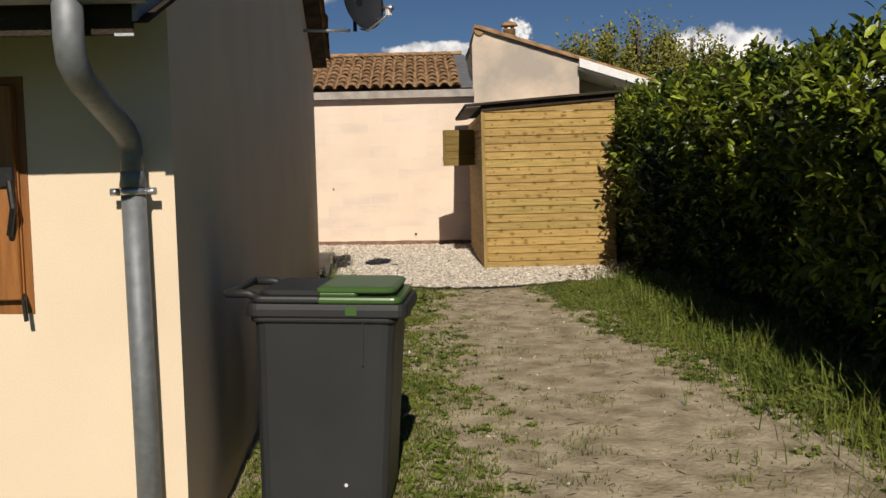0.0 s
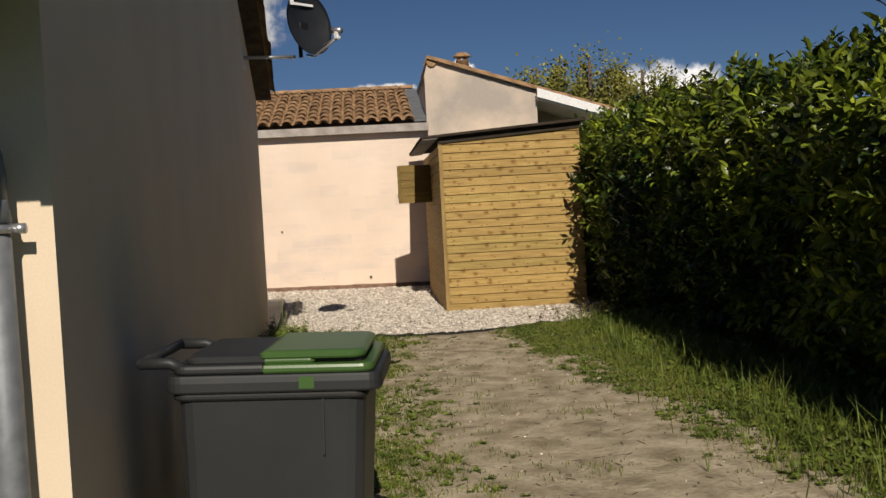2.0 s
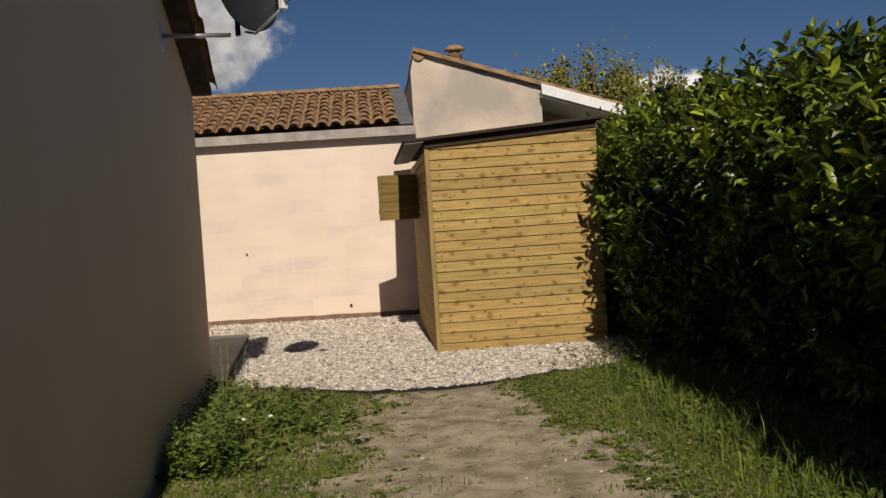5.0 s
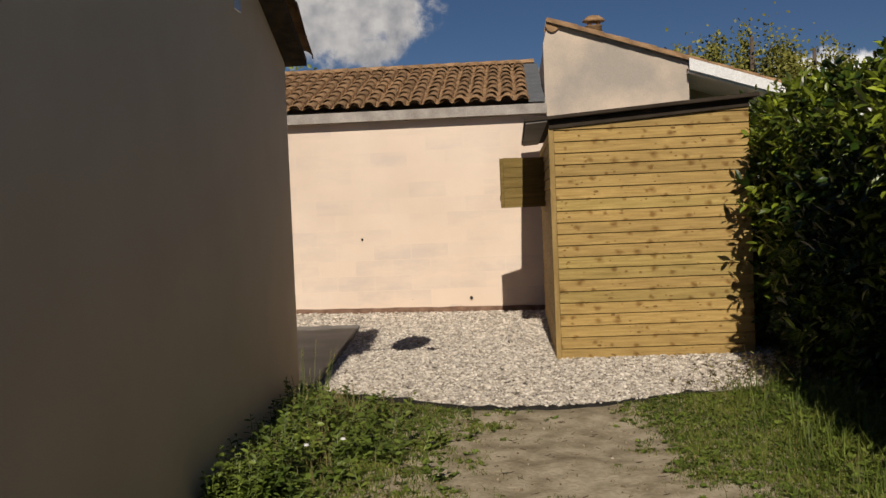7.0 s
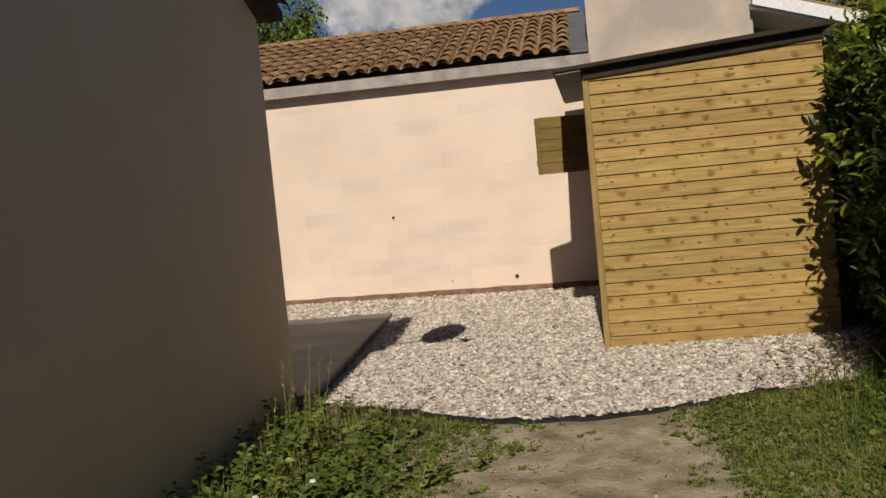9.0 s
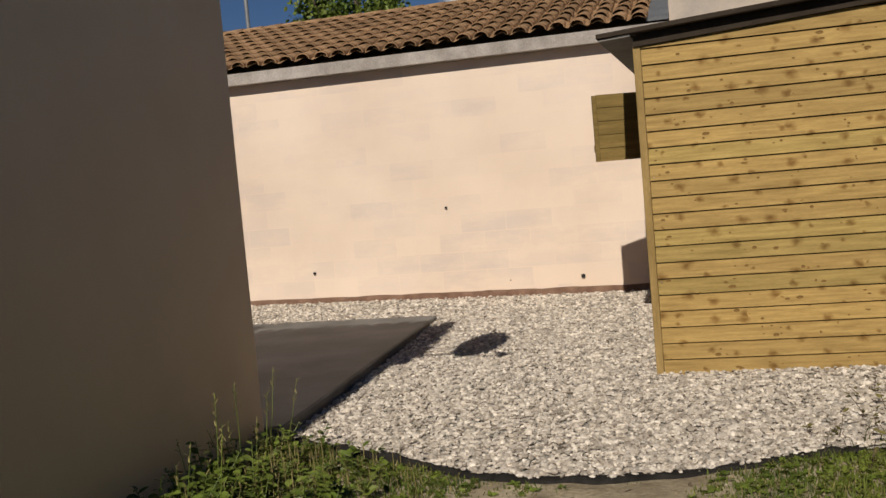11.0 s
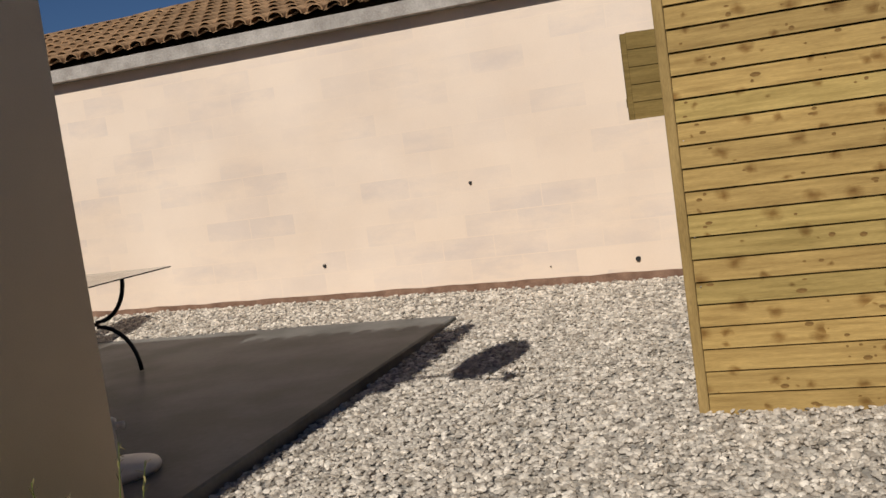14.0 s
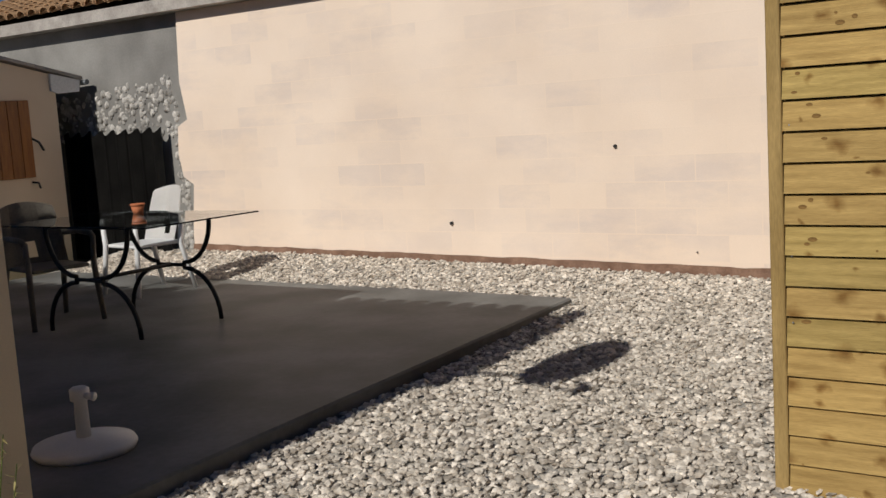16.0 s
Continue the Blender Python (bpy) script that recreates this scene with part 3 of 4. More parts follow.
def fit_house():
    # tiles along the rear verge and the rear eave
    rise = math.degrees(math.atan2(RIDGE[1] - EAVE_R[1], EAVE_R[0] - RIDGE[0]))
    n = 9
    for k in range(n):
        f = k / n
        y, z = EAVE_R[0] + (RIDGE[0] - EAVE_R[0]) * f, EAVE_R[1] + (RIDGE[1] - EAVE_R[1]) * f
        lay_tile(house, pose(0.14, y + 0.03, z + 0.075 + 0.012 * (k % 2), rise + 3, -10, 180 + 2 * (k % 3 - 1)), "verge_tile")
    for k in range(44):
        lay_tile(house, pose(-0.1 - 0.2 * k, EAVE_R[0] + 0.06, EAVE_R[1] + 0.055, rise, 0, 180), "eave_tile")
    # gutter along the front eave, with its fascia and end board
    g = bmesh.new()
    for r in (0.075, 0.07):
        pts = [(r * math.cos(a), r * math.sin(a)) for a in (math.pi + math.pi * i / 10 for i in range(11))]
        row0 = [g.verts.new((-9.0, -0.64 + p[0], 1.937 + p[1])) for p in pts]
        row1 = [g.verts.new((0.06, -0.64 + p[0], 1.937 + p[1])) for p in pts]
        for i in range(10):
            g.faces.new((row0[i], row0[i + 1], row1[i + 1], row1[i]))
    part("gutter", g, ZINC, house, "half-round zinc gutter", True)
    part("gutter_end", prism([(-0.64 + 0.076 * math.cos(a), 1.937 + 0.076 * math.sin(a)) for a in (math.pi + math.pi * i / 10 for i in range(11))], "x", 0.061, 0.067), ZINC, house)
    part("barge_board", prism([(-0.60, 1.82), (0.9, 2.24), (0.9, 2.38), (-0.60, 1.965)], "x", 0.015, 0.027), ZINC, house, "grey metal barge board")
    part("soffit", prism([(-0.56, 1.82), (-0.003, 1.985), (-0.003, 2.0), (-0.56, 1.835)], "x", -9.0, 0.05), FELT_SHADE, house, "dark soffit boards")
    # near-black brown puts the shade below the gutter into the board's colour
    part("eave_board", box(-9.0, 0.012, -0.575, -0.562, 1.785, 1.92, 0.003), FELT_SHADE, house, "dark brown eave board with shade in its colour")
    part("drip_edge", box(-0.04, 0.014, -0.585, -0.5765, 1.781, 1.789), STEEL, house)
    # downpipe with its swan neck
    upper = [(-1.84, -2.62, 1.95), (-1.84, -2.62, 1.765), (-1.84, -2.605, 1.71), (-1.84, -2.54, 1.665), (-1.84, -2.12, 1.535), (-1.842, -2.06, 1.505), (-1.84, -2.045, 1.46), (-1.84, -2.045, 1.40)]
    part("downpipe", tube([(-1.84, -2.045, 1.37), (-1.836, -2.045, 0.7), (-1.833, -2.045, 0.0)], 0.041, 20), ZINC, house, "grey zinc downpipe", True, TO_H)
    part("swan_neck", tube(upper, [0.043, 0.043, 0.043, 0.042, 0.040, 0.040, 0.039, 0.038], 20), ZINC, house, "mossy zinc swan neck", True, TO_H)
    part("socket", tube([(-1.84, -2.045, 1.42), (-1.84, -2.045, 1.35)], [0.036, 0.045], 20), ZINC, house, "", True, TO_H)
    part("bracket", tube([(-1.838, -2.045, 1.345), (-1.838, -2.045, 1.325)], 0.046, 20), STEEL, house, "steel pipe bracket", True, TO_H)
    for x in (-1.90, -1.778):
        part("bracket_bolt", tube([(x - 0.015, -2.045, 1.335), (x + 0.015, -2.045, 1.335)], 0.013, 10), STEEL, house, "", True, TO_H)
    part("bracket_stem", tube([(-1.838, -2.0, 1.335), (-1.838, -1.965, 1.335)], 0.01, 8), STEEL, house, "", False, TO_H)
    # shutter folded against the front wall
    sh = part("shutter", box(-3.03, -2.23, -2.012, -2.0, 0.98, 1.70), RUST_WOOD, house, "varnished brown wooden window shutter", m=TO_H)
    for k in range(8):
        part("shutter_board", box(-3.03 + 0.1 * k, -2.935 + 0.1 * k, -2.032, -2.0125, 0.98, 1.70, 0.004), RUST_WOOD, sh)
    for z in (1.12, 1.52):
        part("strap_hinge", box(-2.95, -2.42, -2.038, -2.0325, z, z + 0.035), BLACK_IRON, sh)
    part("latch", tube([(-2.25, -2.045, 1.38), (-2.235, -2.062, 1.29), (-2.255, -2.05, 1.2)], 0.011, 8), BLACK_IRON, sh)
    part("latch_plate", box(-2.30, -2.235, -2.045, -2.0325, 1.36, 1.43, 0.004), BLACK_IRON, sh)
    part("window_frame", box(-3.05, -2.205, -1.998, -1.972, 0.93, 1.73), RUST_WOOD, house, "brown painted window frame", m=TO_H)
    part("shutter_stop", tube([(-2.24, -1.99, 1.0), (-2.22, -2.05, 0.98), (-2.215, -2.05, 0.91)], 0.008, 8), BLACK_IRON, sh)


fit_house()


# ---- tiled roofs of the neighbouring house ----
def tile_roofs():
    rise = math.degrees(math.atan2(RZ - EZ, RY - EY))
    run = math.hypot(RZ - EZ, RY - EY)
    up = Vector((0, RY - EY, RZ - EZ)).normalized()
    rng = random.Random(2)
    roof = bpy.data.objects["roof_deck"]
    rows, gap = 9, run / 9
    # channel tiles below, one wavy sheet
    bm = bmesh.new()
    xs = np.arange(-14.0, -0.1, 0.0333)
    a = [bm.verts.new((x, EY - 0.03, EZ + 0.058 + 0.02 * math.cos((x + 0.2) / 0.2 * 2 * math.pi))) for x in xs]
    b = [bm.verts.new((x, RY, RZ + 0.058 + 0.02 * math.cos((x + 0.2) / 0.2 * 2 * math.pi))) for x in xs]
    for i in range(len(xs) - 1):
        bm.faces.new((a[i], a[i + 1], b[i + 1], b[i]))
    part("channel_tiles", bm, TILE, roof, smooth=True)
    far_v, far_f = [], []
    base = np.array([v.co for v in TILE_MESH.vertices])
    polys = [tuple(p.vertices) for p in TILE_MESH.polygons]
    for c in range(68):
        x = -0.2 - 0.2 * c
        for r in range(rows):
            p = Vector((x + rng.uniform(-0.012, 0.012), EY - 0.05 + rng.uniform(-0.012, 0.012), EZ + 0.05)) + up * gap * r
            m = Matrix.Translation(p) @ Matrix.Rotation(radians(rise - 3.0), 4, "X") @ Matrix.Rotation(radians(rng.uniform(-2.2, 2.2)), 4, "Z")
            if c < 33:
                lay_tile(roof, m)
            else:
                k = len(far_v)
                far_v += [tuple(m @ Vector(q)) for q in base]
                far_f += [tuple(i + k for i in q) for q in polys]
    cloud_mesh("far_roof_tiles", far_v, far_f, TILE, "", "", "stuff", roof)
    for k in range(26):
        lay_tile(roof, pose(-0.1 - 0.3 * k + 0.15, RY, RZ + 0.05, 0, 0, 90), "ridge_tile")
    # verge tiles down the gable
    gr = bpy.data.objects["gable_roof"]
    for k in range(12):
        x = 0.55 + 0.33 * k
        lay_tile(gr, pose(x, W - 0.03, 3.835 - 0.327 * (x - 0.2), 18.1, 0, 90 + rng.uniform(-2, 2)), "verge_tile")
    for k in range(60):
        r, c = divmod(k, 12)
        lay_tile(gr, pose(0.55 + 0.33 * c, W + 0.05 + 0.2 * r, 3.86 - 0.327 * (0.35 + 0.33 * c), 18.1, 0, 90), "roof_tile")
    part("apex_tile", half_cap(), TILE, gr)
    pot = thing("chimney_pot", "small round terracotta vent pot with domed cap", "chimney pot", pose(0.87, 14.1, 3.77) @ Matrix.Scale(0.85, 4))
    part("pot_body", lathe([(0.15, 0.0), (0.13, 0.22), (0.15, 0.24)], 18), TILE, pot, "", True)
    for k in range(4):
        a = radians(45 + 90 * k)
        part("pot_post", box(-0.025, 0.025, -0.02, 0.02, 0.24, 0.31), TILE, pot, m=pose(0.1 * math.cos(a), 0.1 * math.sin(a), 0, 0, 0, 45 + 90 * k))
    part("pot_cap", lathe([(0.19, 0.31), (0.18, 0.34), (0.1, 0.40), (0.03, 0.415)], 18), TILE, pot, "", True)
    for x, z, r in ((-0.968, 0.277, 0.022), (-2.395, 1.108, 0.014), (-3.988, 0.488, 0.016), (-1.75, 0.28, 0.005)):
        part("wall_peg", tube([(x, W + 0.01, z), (x, W - 0.02, z)], r, 10), RUBBER_SHADE, neighbour, "dark stub in the wall")


def half_cap():
    bm = bmesh.new()
    tube([(0.23, W - 0.05, 3.80), (0.24, W + 2.0, 3.80)], 0.085, 10, bm)
    return bm


tile_roofs()


# ---- satellite dish on the house ----
def make_dish():
    d = thing("satellite_dish", "dark grey satellite dish on a steel wall bracket", "satellite dish", pose(-1.42, 5.7, 3.21, 0, 0, 44))
    bm = bmesh.new()
    rings = []
    for j in range(9):
        u = j / 8
        rings.append([bm.verts.new((0.28 * u * math.cos(a), 0.075 * (1 - u * u), 0.32 * u * math.sin(a))) for a in (2 * math.pi * k / 36 for k in range(36))] if j else [bm.verts.new((0, 0.075, 0))])
    for k in range(36):
        bm.faces.new((rings[0][0], rings[1][k], rings[1][(k + 1) % 36]))
    for a, b in zip(rings[1:], rings[2:]):
        for k in range(36):
            bm.faces.new((a[k], a[(k + 1) % 36], b[(k + 1) % 36], b[k]))
    bmesh.ops.solidify(bm, geom=bm.faces[:], thickness=0.006)
    tilt = pose(0, 0, 0, -9, 0, 0)
    part("reflector", bm, DISH, d, "dark grey oval reflector", True, tilt)
    part("mark", box(-0.14, 0.10, 0.018, 0.021, 0.175, 0.20), WHITE, d, "pale printed bar on the reflector", m=tilt)
    part("mark", box(-0.20, -0.15, 0.004, 0.008, 0.165, 0.215), WHITE, d, m=tilt)
    part("feed_arm", tube([(0, 0.06, -0.30), (0, -0.05, -0.33), (0, -0.38, -0.20)], 0.011, 10), STEEL, d, "steel feed arm", True)
    part("stay", tube([(0.18, 0.02, -0.2), (0, -0.37, -0.19)], 0.005, 8), STEEL, d)
    part("feed_horn", tube([(0, -0.44, -0.14), (0, -0.37, -0.13), (0, -0.33, -0.125)], [0.028, 0.028, 0.034], 14), STEEL, d, "pale receiver head", True)
    part("feed_clamp", box(-0.025, 0.025, -0.41, -0.36, -0.215, -0.12, 0.006), WHITE, d)
    part("mast", tube([(-0.02, 0.13, -0.32), (-0.02, 0.13, 0.05)], 0.02, 12), BLACK_IRON, d)
    part("clamp", box(-0.07, 0.05, 0.065, 0.16, -0.1, 0.02, 0.01), BLACK_IRON, d)
    inv = d.matrix_basis.inverted()
    part("bracket_arm", tube([(-2.08, 5.68, 2.90), (-1.58, 5.78, 2.90)], 0.017, 12), STEEL, d, "bright galvanised bracket arm", True, inv)
    part("wall_plate", box(-2.085, -2.066, 5.6, 5.76, 2.80, 3.0, 0.003), STEEL, d, m=inv)


make_dish()


# ---- terrace furniture ----
def make_table():
    t = thing("garden_table", "glass-topped garden table with curved black iron legs", "table", pose(-4.88, 10.1, 0.075))
    part("glass_top", box(-0.80, 0.80, -0.5, 0.5, 0.765, 0.775, 0.003), GLASS, t, "smoked clear glass top")
    part("top_frame", tube([(-0.44, -0.36, 0.752), (0.44, -0.36, 0.752), (0.44, 0.36, 0.752), (-0.44, 0.36, 0.752), (-0.44, -0.36, 0.752)], 0.012, 8), BLACK_IRON, t)
    for sx in (-1, 1):
        for sy in (-1, 1):
            pts = [(sx * (0.14 + 0.3 * math.cos(a)), sy * 0.36, 0.75 - 0.34 * math.sin(a)) for a in (math.pi / 2 * k / 8 for k in range(9))]
            pts += [(sx * (0.14 + 0.34 * math.sin(a)), sy * 0.36, 0.01 + 0.36 * math.cos(a)) for a in (math.pi / 2 * k / 8 for k in range(9))]
            part("leg", tube(pts, 0.017, 10), BLACK_IRON, t, "", True)
    for sy in (-1, 1):
        part("stretcher", tube([(-0.15, sy * 0.36, 0.39), (0.15, sy * 0.36, 0.39)], 0.014, 8), BLACK_IRON, t)
    part("cross_bar", tube([(0, -0.36, 0.39), (0, 0.36, 0.39)], 0.014, 8), BLACK_IRON, t)


make_table()
pot = thing("flower_pot", "small terracotta flower pot on the glass table", "flower pot", pose(-5.12, 10.4, 0.85) @ Matrix.Scale(0.58, 4))
part("pot_body", lathe([(0.06, 0.0), (0.085, 0.10)], 20), POT, pot, "", True)
part("pot_rim", lathe([(0.092, 0.10), (0.094, 0.13), (0.08, 0.13), (0.078, 0.105)], 20), POT, pot, "", True)


def make_chair(label, shell, m):
    c = thing("garden_chair", label, "chair", m, group="chairs round the garden table")
    part("seat", box(-0.22, 0.22, -0.24, 0.22, 0.405, 0.435, 0.014, segments=2), shell, c)
    bm = bmesh.new()
    n = 12
    grid = []
    for j in range(9):
        z = 0.42 + 0.48 * j / 8
        row = []
        for i in range(n + 1):
            u = i / n * 2 - 1
            x = 0.235 * u * (1 - 0.12 * (j / 8) ** 3)
            dent = 0.035 * math.exp(-((abs(u) - 0.5) / 0.28) ** 2 - ((j - 4.5) / 2.2) ** 2)
            row.append(bm.verts.new((x, 0.20 + 0.14 * j / 8 - 0.07 * u * u + dent, z - (0.04 * u * u if j == 8 else 0))))
        grid.append(row)
    for j in range(8):
        for i in range(n):
            if not (j in (1, 2) and i in (5, 6)):
                bm.faces.new((grid[j][i], grid[j][i + 1], grid[j + 1][i + 1], grid[j + 1][i]))
    bmesh.ops.solidify(bm, geom=bm.faces[:], thickness=0.012)
    bmesh.ops.recalc_face_normals(bm, faces=bm.faces[:])
    part("backrest", bm, shell, c, "curved backrest with two hollows")
    for sx in (-1, 1):
        part("armrest", tube([(sx * 0.25, 0.24, 0.64), (sx * 0.27, 0.0, 0.66), (sx * 0.265, -0.2, 0.65), (sx * 0.26, -0.25, 0.62)], 0.022, 10), shell, c, "", True)
        part("leg", tube([(sx * 0.26, -0.25, 0.63), (sx * 0.25, -0.24, 0.42), (sx * 0.27, -0.28, 0.0)], [0.02, 0.024, 0.02], 8), shell, c, "", True)
        part("leg", tube([(sx * 0.24, 0.22, 0.62), (sx * 0.22, 0.2, 0.42), (sx * 0.25, 0.30, 0.0)], [0.02, 0.024, 0.02], 8), shell, c, "", True)
    return c


make_chair("white moulded plastic garden armchair on the terrace", WHITE, pose(-6.1, 11.25, 0.075, 0, 0, -8))
make_chair("grey-brown moulded garden armchair beside the glass table", TAUPE, pose(-5.72, 10.0, 0.075, 0, 0, 80))


def make_umbrella_base():
    u = thing("umbrella_base", "round white weighted parasol base without a parasol", "parasol base", pose(-2.72, 8.03, 0.075))
    part("foot", lathe([(0.215, 0.0), (0.225, 0.02), (0.215, 0.04), (0.06, 0.062), (0.03, 0.065)], 32), WHITE, u, "", True)
    part("stem", lathe([(0.032, 0.06), (0.028, 0.22), (0.042, 0.23), (0.042, 0.275), (0.03, 0.285)], 20), WHITE, u, "", True)
    part("knob", tube([(0.03, 0, 0.25), (0.085, 0.01, 0.248)], [0.012, 0.02], 12), WHITE, u, "", True)


make_umbrella_base()


# ---- hut, corrugated sheet and rubble at the far left ----
def make_hut():
    h = thing("hut", "small cream hut with brown shutter and sloping roof", "hut", pose(-8.8, 12.45, 0, 0, 0, 92), "structure")
    part("hut_wall", prism([(-3.0, -0.1), (0, -0.1), (0, 2.13), (-3.0, 2.76)], "y", 0, 0.2), PLASTER, h, "shaded cream plaster wall")
    part("hut_side", box(-0.2, -0.003, 0.204, 3.0, -0.1, 2.1), PLASTER, h)
    part("hut_roof", prism([(-3.2, 2.82), (0.33, 2.08), (0.33, 2.115), (-3.2, 2.855)], "y", -0.06, 3.0), MORTAR, h, "weathered roof edge")
    part("hut_fascia", prism([(-0.07, 1.96), (0.02, 1.93), (0.29, 1.95), (0.31, 2.075), (-0.07, 2.145)], "y", -0.035, -0.004), WHITE_PAINT, h, "pale eave board")
    part("hut_gutter", tube([(0.355, -0.1, 2.05), (0.355, 2.9, 2.05)], 0.03, 10), ZINC, h)
    sh = part("hut_shutter", box(-1.2, -0.38, -0.02, -0.003, 1.05, 1.865), RUST_WOOD, h, "brown wooden shutter")
    for k in range(6):
        part("shutter_board", box(-1.2 + 0.137 * k, -1.068 + 0.137 * k, -0.04, -0.021, 1.05, 1.865, 0.004), RUST_WOOD, sh)
    part("shutter_hook", tube([(-0.40, -0.06, 1.46), (-0.33, -0.07, 1.42), (-0.27, -0.06, 1.33)], 0.013, 8), BLACK_IRON, sh)
    part("shutter_stop", tube([(-0.42, -0.01, 1.0), (-0.38, -0.06, 0.99), (-0.36, -0.06, 0.93)], 0.011, 8), BLACK_IRON, sh)


make_hut()
bm = bmesh.new()
xs = np.arange(-9.2, -7.56, 0.012)
front = []
for x in xs:
    y = 12.79 + 0.018 * math.sin(x / 0.2 * 2 * math.pi)
    zt = 1.475 + 0.03 * math.sin(x / 0.2 * 2 * math.pi) + 0.012 * nz(x, 0, 9)
    front.append((bm.verts.new((x, y, 0.05)), bm.verts.new((x, y, zt))))
for a, b in zip(front, front[1:]):
    bm.faces.new((a[0], b[0], b[1], a[1]))
bmesh.ops.solidify(bm, geom=bm.faces[:], thickness=0.008)
tagged(finish("corrugated_sheet", bm, DARK_SHEET, smooth=True), "dark corrugated sheet leaning before the stone wall", "corrugated sheet")


def make_rubble():
    wall = bpy.data.objects["stone_wall"]
    rng = random.Random(8)
    shapes = []
    for k in range(5):
        bm = bmesh.new()
        bmesh.ops.create_icosphere(bm, subdivisions=2, radius=1)
        for v in bm.verts:
            v.co *= rng.uniform(0.9, 1.08)
        me = bpy.data.meshes.new("stone")
        bm.to_mesh(me)
        bm.free()
        me.materials.append(RUBBLE)
        shapes.append(me)
    for k in range(520):
        x = rng.uniform(-9.5, -7.42)
        z = rng.uniform(1.4, 2.2) if k < 430 else rng.uniform(0.2, 1.5)
        if k >= 430:
            x = rng.uniform(-7.5, -7.36)
        if z > 2.0 - 0.25 * (x + 7.4) * -0.2 + 0.1 * nz(x, z, 3):
            continue
        ob = new("stone", shapes[k % 5])
        ob.parent = wall
        q = rng.uniform(0.02, 0.05)
        ob.matrix_basis = Matrix.LocRotScale((x, W + 0.055, z), Euler((rng.normalvariate(0, 0.3), rng.normalvariate(0, 0.5), rng.uniform(0, 6))), (q * 0.8, q * 0.7, q))


make_rubble()


# ---- gravel ----
def scatter(name, bases, material, label, category, places, parent=None, smooth=False):
    """Joins copies of small base meshes (verts, faces) at places (matrix 3x3, point, which)."""
    v_out, f_out, k = [], [], 0
    for m, p, w in places:
        v, f = bases[w]
        v_out.append(v @ m.T + p)
        f_out += [tuple(i + k for i in q) for q in f]
        k += len(v)
    return cloud_mesh(name, np.concatenate(v_out).tolist(), f_out, material, label, category, "stuff", parent, smooth)


def turn(rng):
    a = np.linalg.qr(rng.normal(size=(3, 3)))[0]
    return a


def make_gravel():
    rng = np.random.default_rng(4)
    bm = bmesh.new()
    bmesh.ops.create_icosphere(bm, subdivisions=1, radius=1)
    v0 = np.array([v.co for v in bm.verts])
    f0 = [tuple(v.index for v in f.verts) for f in bm.faces]
    bm.free()
    bases = [(v0 * rng.uniform(0.72, 1.2, (len(v0), 1)), f0) for _ in range(8)]
    places = []
    spots = [(-2.3, 2.3, 6.6, 12.86, 52000), (-8.3, -2.3, 11.88, 12.86, 9000)]
    for x0, x1, y0, y1, n in spots:
        for x, y in rng.uniform((x0, y0), (x1, y1), (n, 2)):
            if y < edge_y(x) + 0.02 or (x > 0.02 and x < SX1 and y > SY0 + 0.01) or (y < 11.9 and x < -2.07 - 0.057 * (y - 7.5)):
                continue
            q = rng.uniform(0.009, 0.0175) * (1.25 if rng.random() < 0.12 else 1)
            yaw = rng.uniform(0, 2 * np.pi)
            c, s = np.cos(yaw), np.sin(yaw)
            tip = rng.normal(0, 0.3)
            m = np.array([[c, -s, 0], [s, c, tip], [0, -tip, 1]]) @ np.diag((q * rng.uniform(1.0, 1.6), q, q * rng.uniform(0.45, 0.8)))
            places.append((m, np.array((x, y, gravel_z(x, y) + rng.uniform(-0.008, 0.008))), int(rng.integers(8))))
    scatter("gravel", bases, PEBBLE, "pale grey and white pebble gravel", "gravel", places)


make_gravel()

# edge of the black weed fabric
bm = bmesh.new()
rows = []
for x in np.arange(-2.1, 1.1, 0.02):
    y = edge_y(x)
    h = -0.004 + 0.035 * max(0.0, nz(x, 1, 6)) + 0.008 * nz(x, 2, 17) + 0.022 * max(0.0, min(1.0, -0.5 - x))
    rows.append([bm.verts.new(p) for p in ((x, y - 0.022 + 0.012 * nz(x, 3, 9), -0.022), (x, y - 0.014, h * 0.6), (x, y + 0.005 + 0.02 * nz(x, 5, 7), h), (x, y + 0.05, 0.0))])
for a, b in zip(rows, rows[1:]):
    for i in range(3):
        bm.faces.new((a[i], a[i + 1], b[i + 1], b[i]))
tagged(finish("weed_fabric", bm, FABRIC, smooth=True), "ruffled edge of black weed fabric under gravel", "weed fabric", kind="structure")


# ---- plants ----
LEAF_V = np.array([(0, 0, 0), (-0.2, 0.33, 0.06), (-0.17, 0.72, 0.03), (0, 1, -0.1), (0.17, 0.72, 0.03), (0.2, 0.33, 0.06), (0, 0.5, 0)], dtype=float)
LEAF_F = [(0, 6, 1), (1, 6, 2), (2, 6, 3), (3, 6, 4), (4, 6, 5), (5, 6, 0)]


def frame_of(way, roll):
    way = way / np.linalg.norm(way)
    side = np.cross(way, (0, 0, 1.0))
    side = side / (np.linalg.norm(side) + 1e-6)
    up = np.cross(side, way)
    s2 = side * np.cos(roll) + up * np.sin(roll)
    return np.stack((s2, way, np.cross(s2, way)), axis=1)


def hedge_face(y):
    return 1.80 + 0.018 * y + 0.08 * nz(0, y, 0.6, 2)


def hedge_top(y):
    return 2.06 + 0.034 * max(0.0, y) + 0.14 * nz(1, y, 0.9, 6)


